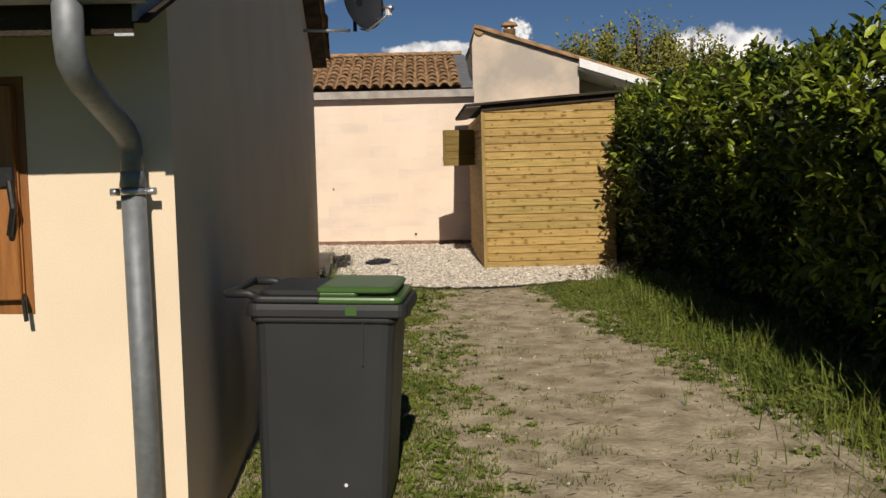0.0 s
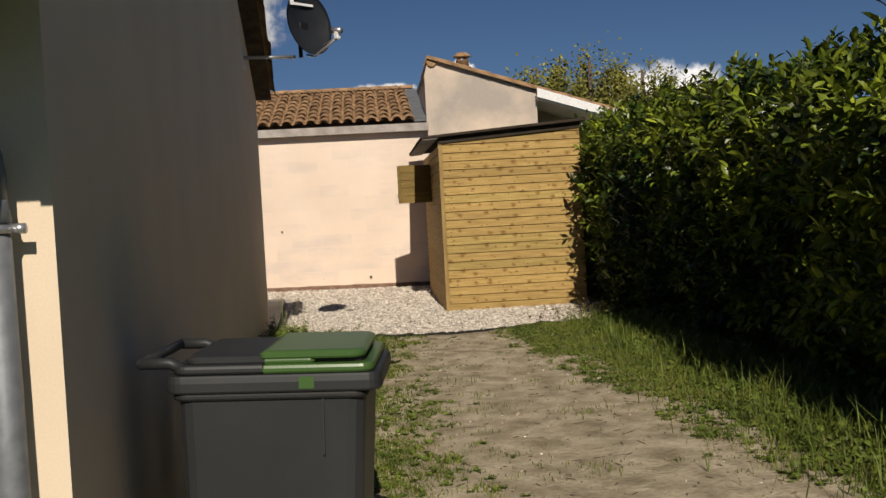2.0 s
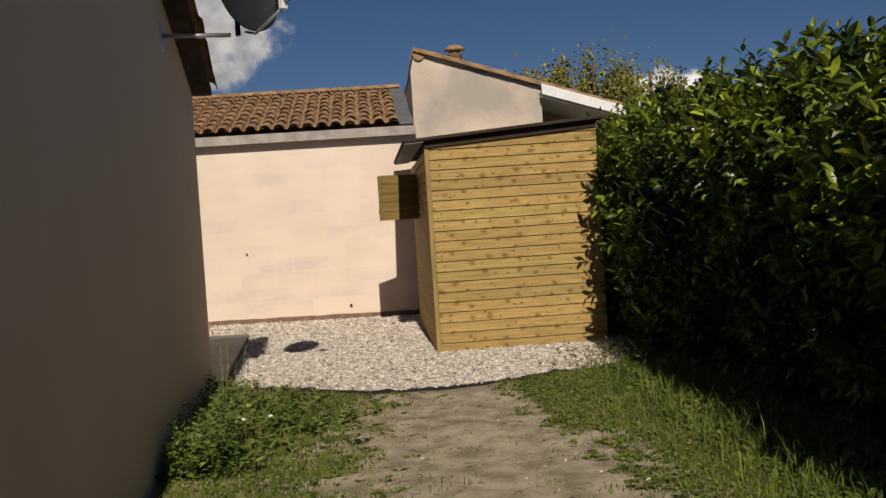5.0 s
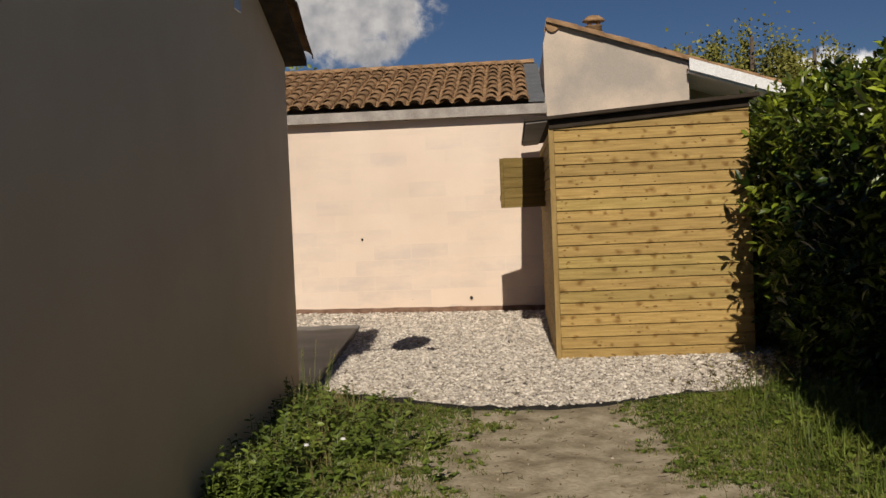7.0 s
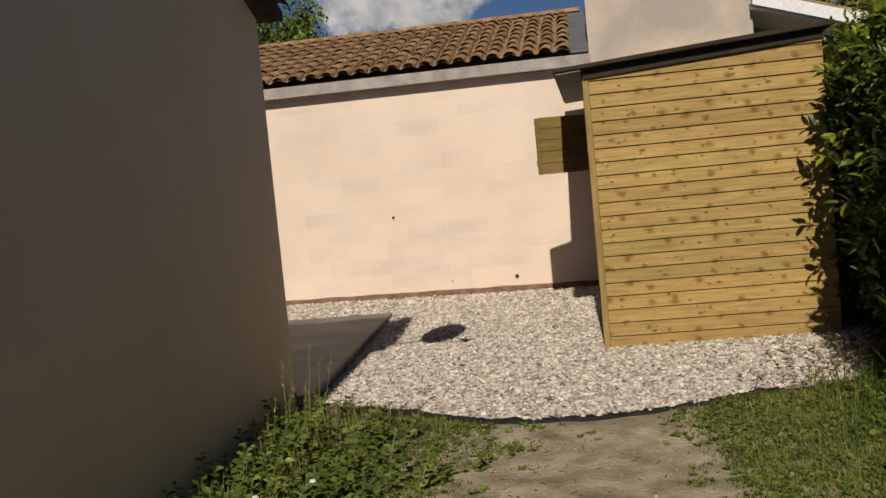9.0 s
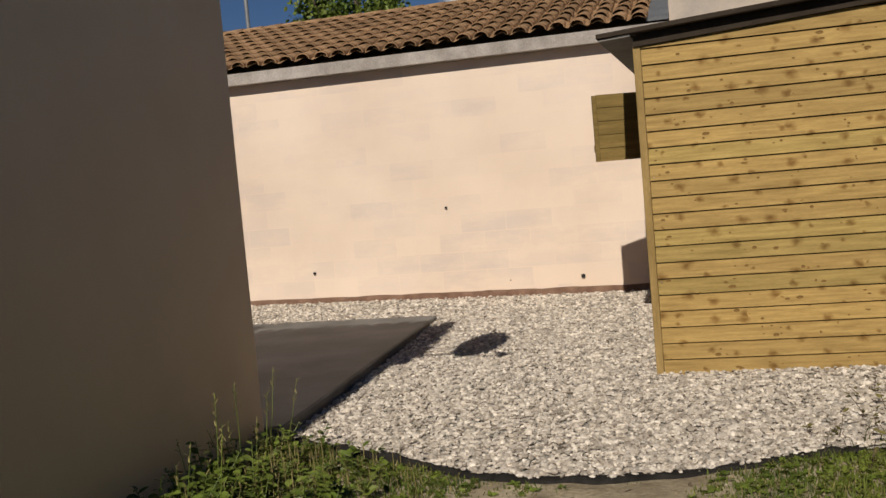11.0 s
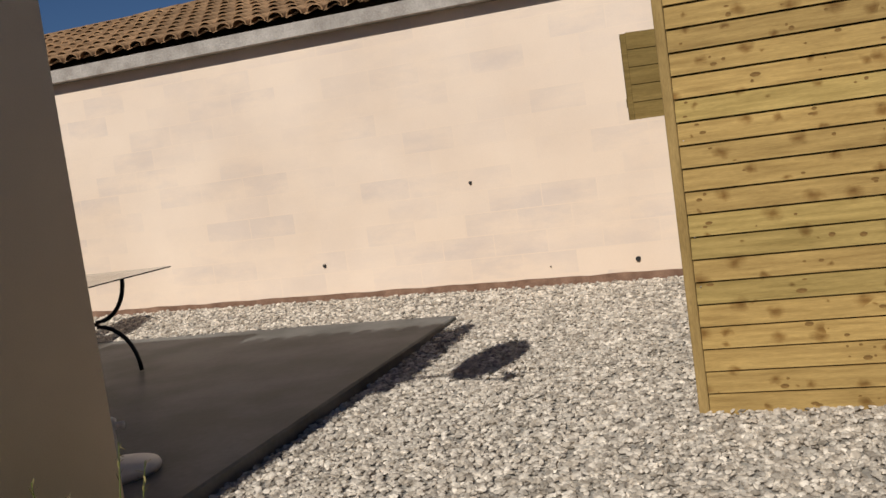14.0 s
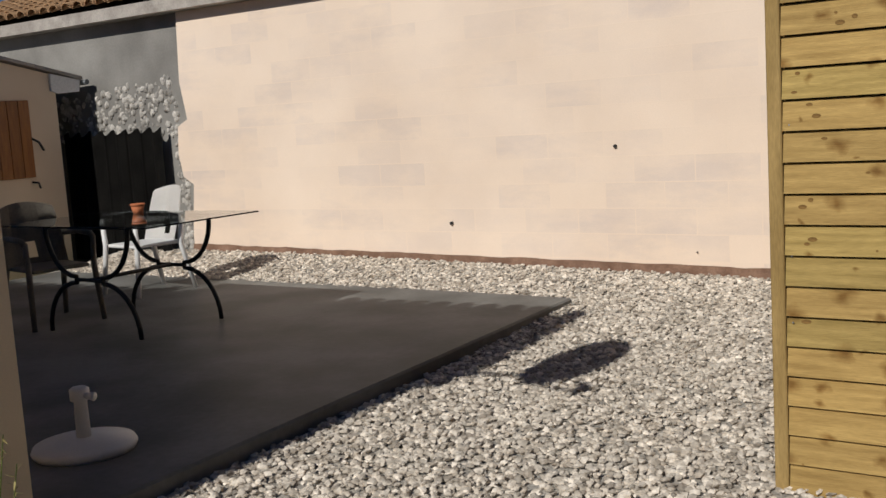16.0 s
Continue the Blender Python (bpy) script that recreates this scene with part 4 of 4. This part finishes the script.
def make_hedge():
    rng = np.random.default_rng(11)
    h = thing("hedge", "tall dense cherry laurel hedge with glossy leaves", "hedge", pose(0, 0, 0))
    bm = bmesh.new()
    ys = np.arange(-5.0, 12.6, 0.2)
    rows = []
    for y in ys:
        x0, zt = hedge_face(y) + 0.22, hedge_top(y) - 0.22
        ring = [(x0 + 0.12, -0.04), (x0 + 0.12, 0.5), (x0 + 0.05, 1.0), (x0 + 0.03, 1.5), (x0 + 0.12, zt - 0.3), (x0 + 0.4, zt), (x0 + 1.0, zt - 0.05), (x0 + 1.2, 1.2), (x0 + 1.2, -0.05), (x0, -0.05)]
        rows.append([bm.verts.new((x + 0.08 * nz(z, y, 2.3, 4), y, z + 0.05 * nz(x, y, 2.1, 8) * (z > 0.2))) for x, z in ring])
    for a, b in zip(rows, rows[1:]):
        for i in range(10):
            bm.faces.new((a[i], a[(i + 1) % 10], b[(i + 1) % 10], b[i]))
    bm.faces.new(rows[0]), bm.faces.new(rows[-1][::-1])
    # solid core, its near-black green painted in for the shade behind the leaves
    part("inner_mass", bm, LEAF_INNER, h, "solid inner mass, coloured dark for the hedge's shaded depth")
    places = []
    shoots = 0
    while shoots < 5200:
        y = rng.uniform(-2.5, 12.4)
        if rng.random() > (1.0 if y < 9.2 else 0.45):
            continue
        zt, xf = hedge_top(y), hedge_face(y)
        if rng.random() < 0.68:
            z = rng.uniform(0.03, zt - 0.22)
            depth = 0.2 * nz(y, z, 1.5, 1) + 0.1 * nz(y, z, 3.6, 9) + rng.uniform(-0.03, 0.16) + 0.26 * max(0.0, 1.25 - z) * (1.0 if y < 7 else 0.3)
            p = np.array((xf + depth + 0.16 * max(0.0, z / zt - 0.6), y, z))
            p[0] = max(p[0], xf - 0.06) if y < 6.5 else p[0]
            out = np.array((-1.0, rng.normal(-0.25, 0.5), rng.uniform(-0.1, 0.9)))
        else:
            u = rng.uniform(0.03, 1.35)
            p = np.array((xf + u, y, zt - 0.3 * max(0.0, 1 - u / 0.5) ** 1.5 + 0.12 * nz(xf + y, y, 2.2, 5) - rng.uniform(0, 0.16)))
            out = np.array((rng.normal(-0.2, 0.4), rng.normal(0, 0.4), 1.1))
            if rng.random() < 0.2:
                p[2] += rng.uniform(0.06, 0.22)
        out /= np.linalg.norm(out)
        shoots += 1
        n = int(rng.integers(5, 9))
        size = rng.uniform(0.075, 0.145)
        for k in range(n):
            a = 2.4 * k + rng.uniform(0, 1)
            e1 = np.cross(out, (0.3, 0.2, 0.9))
            e1 /= np.linalg.norm(e1)
            e2 = np.cross(out, e1)
            way = out * (0.35 + 0.12 * k) + (e1 * np.cos(a) + e2 * np.sin(a)) * 0.9 + np.array((0, 0, -0.15))
            m = frame_of(way, rng.normal(0, 0.5)) * size * rng.uniform(0.75, 1.1)
            places.append((m, p + out * 0.025 * k, 0))
    scatter("leaves", [(LEAF_V, LEAF_F)], LEAF, "", "", places, h)
    return h


make_hedge()


def grass_amount(x, y):
    """How thick the grass stands at a place, 0 to 1."""
    if y > edge_y(x) - 0.03 and -2.1 < x < 2.3:
        return 0.0
    right = 1.05 - 0.12 * min(max(y, 0.0), 7.0)
    left = -0.52 - 0.04 * min(max(y, 0.0), 6.0) + 0.2 * (y > 5.6)
    a = max((x - right) * 1.35, (left - x) if y > -1.6 else -0.6)
    patch = 0.5 * nz(x, y, 1.5, 2) + 0.8 * nz(x, y, 4.0, 7) + 0.6 * nz(x, y, 9.5, 5)
    return min(1.0, max(0.0, 0.28 + a * 1.6 + patch))


def make_grass():
    rng = np.random.default_rng(21)
    blade = (np.array([(-0.5, 0, 0), (0.5, 0, 0), (0.35, 0.08, 0.55), (-0.35, 0.08, 0.55), (0, 0.32, 1.0)], dtype=float), [(0, 1, 2, 3), (3, 2, 4)])
    green, dry, tall = [], [], []
    tries = rng.uniform((-2.1, -3.2), (1.95, 7.4), (270000, 2))
    for x, y in tries:
        g = grass_amount(x, y)
        if rng.random() > g ** 1.15 * 0.95 or x < HX - 0.046 * (y - HY) + 0.03:
            continue
        near_hedge = min(1.0, max(0.0, 1.25 - abs(x - hedge_face(y)) / 0.6)) * (0.35 + 0.65 * (nz(x, y, 2.5, 15) > -0.15))
        hgt = rng.uniform(0.010, 0.036) * (0.5 + 0.8 * g) + near_hedge * rng.uniform(0, 0.075) * (2.2 if rng.random() < 0.1 else 1)
        yaw = rng.uniform(0, 2 * np.pi)
        c, s = np.cos(yaw), np.sin(yaw)
        lean = rng.uniform(0.6, 3.4) * (1 - 0.55 * near_hedge)
        w = rng.uniform(0.004, 0.009)
        m = np.array([[c, -s, 0], [s, c, 0], [0, 0, 1]]) @ np.diag((w, hgt * lean, hgt))
        (dry if rng.random() < 0.13 else green).append((m, np.array((x, y, ground_z(x, y) - 0.004)), 0))
    # tall rank grass in front of the hedge
    for k in range(11000):
        y = rng.uniform(-2.0, 7.3)
        x = hedge_face(y) + 0.22 - abs(rng.normal(0, 0.42))
        if nz(x, y, 1.8, 33) < -0.32:
            continue
        yaw, h1 = rng.uniform(0, 2 * np.pi), rng.uniform(0.05, 0.2) * (1.6 if rng.random() < 0.15 else 1)
        c, s = np.cos(yaw), np.sin(yaw)
        m = np.array([[c, -s, 0], [s, c, 0], [0, 0, 1]]) @ np.diag((rng.uniform(0.005, 0.009), h1 * rng.uniform(0.7, 3.0), h1))
        green.append((m, np.array((x, y, ground_z(x, y) - 0.004)), 0))
    # separate tufts on the bare track
    for k in range(46):
        cx, cy = rng.uniform((-0.6, -3.4), (1.4, 3.6))
        r, hh = rng.uniform(0.035, 0.11), rng.uniform(0.02, 0.055)
        for j in range(int(500 * r)):
            x, y = cx + rng.normal(0, r * 1.3), cy + rng.normal(0, r)
            yaw = rng.uniform(0, 2 * np.pi)
            c, s = np.cos(yaw), np.sin(yaw)
            h1 = hh * rng.uniform(0.4, 1.1)
            m = np.array([[c, -s, 0], [s, c, 0], [0, 0, 1]]) @ np.diag((rng.uniform(0.004, 0.008), h1 * rng.uniform(0.5, 2.2), h1))
            green.append((m, np.array((x, y, ground_z(x, y) - 0.004)), 0))
    scatter("grass", [blade], GRASS, "short patchy green grass on the dirt", "grass", green)
    scatter("dry_grass", [blade], DRY_GRASS, "straw-coloured dry grass among green", "grass", dry)
    # low broad-leaved weeds
    weeds = []
    for x, y in rng.uniform((-1.9, -2.2), (1.95, 7.2), (24000, 2)):
        g = grass_amount(x, y)
        if rng.random() > g * (0.7 if x > 0.5 else 0.4) or g < 0.3 or x < HX - 0.046 * (y - HY) + 0.06:
            continue
        for k in range(int(rng.integers(4, 8))):
            a = rng.uniform(0, 2 * np.pi)
            big = 1.0 + 0.9 * max(0.0, 1 - abs(x - hedge_face(y)) / 0.7)
            m = frame_of(np.array((np.cos(a), np.sin(a), rng.uniform(0.1, 0.7) * big)), rng.normal(0, 0.3)) * rng.uniform(0.015, 0.042) * big
            weeds.append((m, np.array((x, y, ground_z(x, y) + 0.004 + rng.uniform(0, 0.09) * (big - 1.0))), 0))
    scatter("low_weeds", [(LEAF_V * (1.6, 1, 1), LEAF_F)], WEED, "low leafy green weeds in the grass", "weeds", weeds)


make_grass()


def make_litter():
    """Clods, small stones and bits of twig lying on the bare track."""
    rng = np.random.default_rng(77)
    bm = bmesh.new()
    bmesh.ops.create_icosphere(bm, subdivisions=1, radius=1)
    v0 = np.array([v.co for v in bm.verts])
    f0 = [tuple(v.index for v in f.verts) for f in bm.faces]
    bm.free()
    bases = [(v0 * rng.uniform(0.6, 1.25, (len(v0), 1)), f0) for _ in range(5)]
    clods, bits, stones = [], [], []
    for x, y in rng.uniform((-1.75, -3.5), (1.6, 6.9), (5200, 2)):
        if x < HX - 0.046 * (y - HY) + 0.05 or y > edge_y(x) - 0.05:
            continue
        k = rng.random()
        if k < 0.55 and nz(x, y, 2.2, 12) + rng.normal(0, 0.25) < 0.0:
            continue
        q = rng.uniform(0.003, 0.009) * (1.8 if rng.random() < 0.08 else 1)
        m = turn(rng) @ np.diag((q * rng.uniform(1, 1.8), q, q * 0.6))
        z = ground_z(x, y) + q * 0.2
        if k < 0.8:
            clods.append((m, np.array((x, y, z)), int(rng.integers(5))))
        elif k < 0.84:
            stones.append((m, np.array((x, y, z)), int(rng.integers(5))))
        else:
            a, n = rng.uniform(0, np.pi), rng.uniform(0.012, 0.04) * (3 if rng.random() < 0.05 else 1)
            c, s = np.cos(a), np.sin(a)
            m = np.array([[c, -s, 0], [s, c, 0], [0, 0, 1]]) @ np.diag((n, 0.0035, 0.003))
            bits.append((m, np.array((x, y, z + 0.003)), int(rng.integers(5))))
    scatter("dirt_clods", bases, CLOD, "small brown clods of dry earth", "earth", clods)
    scatter("small_stones", bases, PEBBLE, "stray pale pebbles on the bare dirt", "stones", stones)
    scatter("twig_litter", bases, BARK, "dry twig bits lying on the dirt", "twigs", bits)


make_litter()


def make_corner_weeds():
    rng = np.random.default_rng(31)
    leaves, stems, straw = [], bmesh.new(), []
    for k in range(420):
        y = rng.uniform(4.0, 7.35)
        f = (y - 4.0) / 3.3
        wall = HX - 0.046 * (y - HY)
        x = wall + 0.05 + abs(rng.normal(0, 0.34)) * (0.55 + 0.75 * np.sin(np.pi * min(1, f * 0.95)))
        if (y > edge_y(x) - 0.02 and x > -1.9) or (y > 6.5 and rng.random() < 0.5):
            continue
        hgt = (rng.uniform(0.06, 0.22) + 0.18 * rng.random() * (x < wall + 0.35)) * (0.6 if y > 6.5 else 1.0)
        lean = rng.normal(0, 0.07, 2) + np.array((0.05, 0))
        base = np.array((x, y, -0.03))
        tip = base + np.array((lean[0], lean[1], hgt))
        tube([base, (base + tip) / 2, tip], [0.004, 0.003, 0.0015], 4, stems, False)
        n = int(6 + hgt * 36)
        for j in range(n):
            a, u = 2.4 * j + rng.uniform(0, 0.8), 0.15 + 0.85 * j / n
            way = np.array((np.cos(a), np.sin(a), rng.uniform(-0.1, 0.7)))
            leaves.append((frame_of(way, rng.normal(0, 0.4)) * rng.uniform(0.04, 0.085) * (1.15 - 0.5 * u), base + (tip - base) * u, 0))
    blade = (np.array([(-0.5, 0, 0), (0.5, 0, 0), (0.4, 0.06, 0.6), (-0.4, 0.06, 0.6), (0, 0.22, 1.0)], dtype=float), [(0, 1, 2, 3), (3, 2, 4)])
    for k in range(700):
        y = rng.uniform(4.6, 7.15)
        wall = HX - 0.046 * (y - HY)
        x = wall + 0.03 + abs(rng.normal(0, 0.33))
        if y > 6.3:
            x += rng.uniform(0, 0.25)
        hgt = rng.uniform(0.08, 0.26) if x < wall + 0.5 else rng.uniform(0.06, 0.18)
        a = rng.uniform(0, 2 * np.pi)
        c, s = np.cos(a), np.sin(a)
        m = np.array([[c, -s, 0], [s, c, 0], [0, 0, 1]]) @ np.diag((0.005, hgt * rng.uniform(0.2, 1.2), hgt))
        straw.append((m, np.array((x, y, -0.03)), 0))
    # seed heads on tall stalks by the corner
    for k in range(15):
        y = rng.uniform(5.6, 7.15)
        wall = HX - 0.046 * (y - HY)
        p = np.array((wall + rng.uniform(0.04, 0.4), y, -0.03))
        top = p + np.array((rng.normal(0.03, 0.06), rng.normal(0, 0.06), rng.uniform(0.3, 0.55)))
        tube([p, (p + top) / 2 + np.array((0.01, 0, 0)), top], [0.003, 0.0025, 0.0015], 4, stems, False)
        for j in range(9):
            way = rng.normal(0, 1, 3) + np.array((0, 0, 0.7))
            straw.append((frame_of(way, 0)[:, [0, 2, 1]] * np.array((0.007, 0.01, 0.035)), p + (top - p) * (0.72 + 0.28 * j / 9), 0))
    w = thing("weed_clump", "rank green weeds and dry grass against the wall", "weeds", pose(0, 0, 0))
    scatter("weed_leaves", [(LEAF_V * (1.35, 1, 1), LEAF_F)], WEED, "", "", leaves, w)
    tagged(part("stalk_tangle", stems, WEED, w), kind="stuff")
    scatter("straw", [blade], DRY_GRASS, "dry straw blades", "", straw, w)
    # pale flowers
    for x, y, z in ((-1.42, 5.15, 0.13), (-1.55, 4.7, 0.2)):
        part("flower", lathe([(0.004, 0.0), (0.018, 0.006), (0.012, 0.016)], 10), WHITE, w, "small white flower", m=pose(x, y, z))


make_corner_weeds()


def make_gravel_weeds():
    """Thin dry weeds that have come up through the gravel beside the hedge."""
    rng = np.random.default_rng(57)
    stems, leaves = bmesh.new(), []
    for k in range(190):
        x = 1.95 - abs(rng.normal(0, 0.42))
        y = edge_y(x) + rng.normal(0.35, 0.4)
        if y > 8.9 or y < 6.7 or x < 0.75:
            continue
        hgt = rng.uniform(0.03, 0.16) * (1.5 if x > 1.6 else 1.0)
        base = np.array((x, y, -0.02))
        tip = base + np.array((rng.normal(0, 0.05), rng.normal(0, 0.05), hgt))
        tube([base, (base + tip) / 2 + rng.normal(0, 0.006, 3), tip], [0.003, 0.0025, 0.0012], 4, stems, False)
        for j in range(int(rng.integers(3, 9))):
            a, u = 2.4 * j + rng.uniform(0, 0.8), rng.uniform(0.2, 1.0)
            way = np.array((np.cos(a), np.sin(a), rng.uniform(-0.2, 0.6)))
            leaves.append((frame_of(way, rng.normal(0, 0.5)) * rng.uniform(0.018, 0.045), base + (tip - base) * u, 0))
    w = thing("gravel_weeds", "thin brown and green weeds growing through gravel", "weeds", pose(0, 0, 0))
    tagged(part("stalks", stems, BARK, w), kind="stuff")
    scatter("weed_leaves", [(LEAF_V * (1.3, 1, 1), LEAF_F)], DRY_WEED, "", "", leaves, w)


make_gravel_weeds()


def make_tree(name, label, x, y, trunk, crown, leaves, seed, size, material=FAR_LEAF, flat=False):
    rng = np.random.default_rng(seed)
    t = thing(name, label, "tree", pose(x, y, 0))
    part("trunk", tube([(0, 0, -0.1), (0.1, 0, trunk * 0.5), (0.05, 0.1, trunk), (0, 0, trunk + crown[2])], [0.28, 0.2, 0.15, 0.05], 10), BARK, t, "", True)
    limbs = bmesh.new()
    places = []
    for k in range(32):
        a, e = 2.4 * k, rng.uniform(0.1, 1.2)
        d = np.array((np.cos(a) * np.cos(e), np.sin(a) * np.cos(e), np.sin(e)))
        tip = np.array((0, 0, trunk)) + d * np.array(crown) * rng.uniform(0.7, 1.12)
        mid = np.array((0, 0, trunk)) + (tip - np.array((0, 0, trunk))) * 0.5 + rng.normal(0, 0.15, 3)
        tube([(0, 0, trunk - 0.2), mid, tip], [0.09, 0.05, 0.012], 6, limbs)
        for j in range(leaves // 32):
            u = rng.uniform(0.35, 1.05)
            p = np.array((0, 0, trunk)) + (tip - np.array((0, 0, trunk))) * u + rng.normal(0, 0.2, 3) * np.array(crown) / 2.2 * (0.5 + 0.5 * u)
            places.append((frame_of(rng.normal(0, 1, 3) + np.array((0, 0, 0.4)), rng.normal(0, 1)) * size * rng.uniform(0.6, 1.3), p, 0))
    part("limbs", limbs, BARK, t)
    scatter("crown", [(LEAF_V * (1.5, 1, 1), LEAF_F)], material, "", "", places, t)


for tx, ty, high, seed in ((4.9, 30.0, 3.2, 41), (6.9, 31.0, 3.5, 42), (9.0, 32.0, 3.2, 44), (11.4, 34.0, 2.9, 45)):
    make_tree("tree", "broad olive-green tree beyond the neighbouring roof", tx, ty, 2.7, (1.9, 1.8, high), 21000, seed, 0.12)
make_tree("pine_tree", "bright green pine crown above the tiled roof", -7.3, 25.0, 3.2, (2.1, 1.8, 3.1), 30000, 43, 0.12, WEED)
mast = thing("antenna_mast", "thin grey mast on the tiled roof", "mast", pose(-5.9, 15.95, 3.66))
part("pole", tube([(0, 0, 0), (0, 0, 2.6)], 0.03, 10), ZINC, mast)


def make_cloud(x, y, z, wide, high, seed, tone):
    """A soft cumulus on a far sheet of sky, broken up by noise."""
    m = bpy.data.materials.new("cloud_vapour")
    m.use_nodes = True
    t = m.node_tree
    n, l = t.nodes, t.links
    n.remove(n["Principled BSDF"])
    co, mp, ns, ns2, gr, mp2 = (n.new("ShaderNode" + k) for k in ("TexCoord", "Mapping", "TexNoise", "TexNoise", "TexGradient", "Mapping"))
    mp.inputs["Location"].default_value = (seed * 3.7, 0, seed)
    mp.inputs["Scale"].default_value = (2.2, 1, 2.2 * high / wide)
    gr.gradient_type = "SPHERICAL"
    ns.inputs["Scale"].default_value, ns.inputs["Detail"].default_value, ns.inputs["Roughness"].default_value = 1.6, 9, 0.62
    ns2.inputs["Scale"].default_value, ns2.inputs["Detail"].default_value = 2.4, 6
    l.new(co.outputs["Object"], mp.inputs[0]), l.new(co.outputs["Object"], gr.inputs[0])
    l.new(mp.outputs[0], ns.inputs["Vector"]), l.new(mp.outputs[0], ns2.inputs["Vector"])
    add, ramp, tone_ramp = n.new("ShaderNodeMath"), n.new("ShaderNodeMapRange"), n.new("ShaderNodeValToRGB")
    add.operation = "ADD"
    l.new(ns.outputs[0], add.inputs[0]), l.new(gr.outputs[0], add.inputs[1])
    ramp.interpolation_type = "SMOOTHSTEP"
    ramp.inputs[1].default_value, ramp.inputs[2].default_value = 0.74, 0.98
    l.new(add.outputs[0], ramp.inputs[0])
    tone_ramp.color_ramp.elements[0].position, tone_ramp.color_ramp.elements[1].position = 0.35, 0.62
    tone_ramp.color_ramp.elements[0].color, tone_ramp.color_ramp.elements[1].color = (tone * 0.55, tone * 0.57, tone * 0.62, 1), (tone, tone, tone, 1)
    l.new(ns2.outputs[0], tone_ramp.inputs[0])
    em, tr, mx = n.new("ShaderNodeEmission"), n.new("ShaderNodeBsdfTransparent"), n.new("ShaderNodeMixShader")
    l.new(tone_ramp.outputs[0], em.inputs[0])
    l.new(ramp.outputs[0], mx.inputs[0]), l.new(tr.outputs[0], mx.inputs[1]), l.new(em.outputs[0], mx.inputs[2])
    l.new(mx.outputs[0], n["Material Output"].inputs[0])
    bm = bmesh.new()
    bm.faces.new([bm.verts.new(p) for p in ((-1, 0, -1), (1, 0, -1), (1, 0, 1), (-1, 0, 1))])
    ob = finish("backdrop_cloud", bm, m, m=Matrix.LocRotScale((x, y, z), None, (wide, 1, high)))
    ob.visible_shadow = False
    tagged(ob, "white fair-weather cumulus cloud in blue sky", "cloud", kind="structure")


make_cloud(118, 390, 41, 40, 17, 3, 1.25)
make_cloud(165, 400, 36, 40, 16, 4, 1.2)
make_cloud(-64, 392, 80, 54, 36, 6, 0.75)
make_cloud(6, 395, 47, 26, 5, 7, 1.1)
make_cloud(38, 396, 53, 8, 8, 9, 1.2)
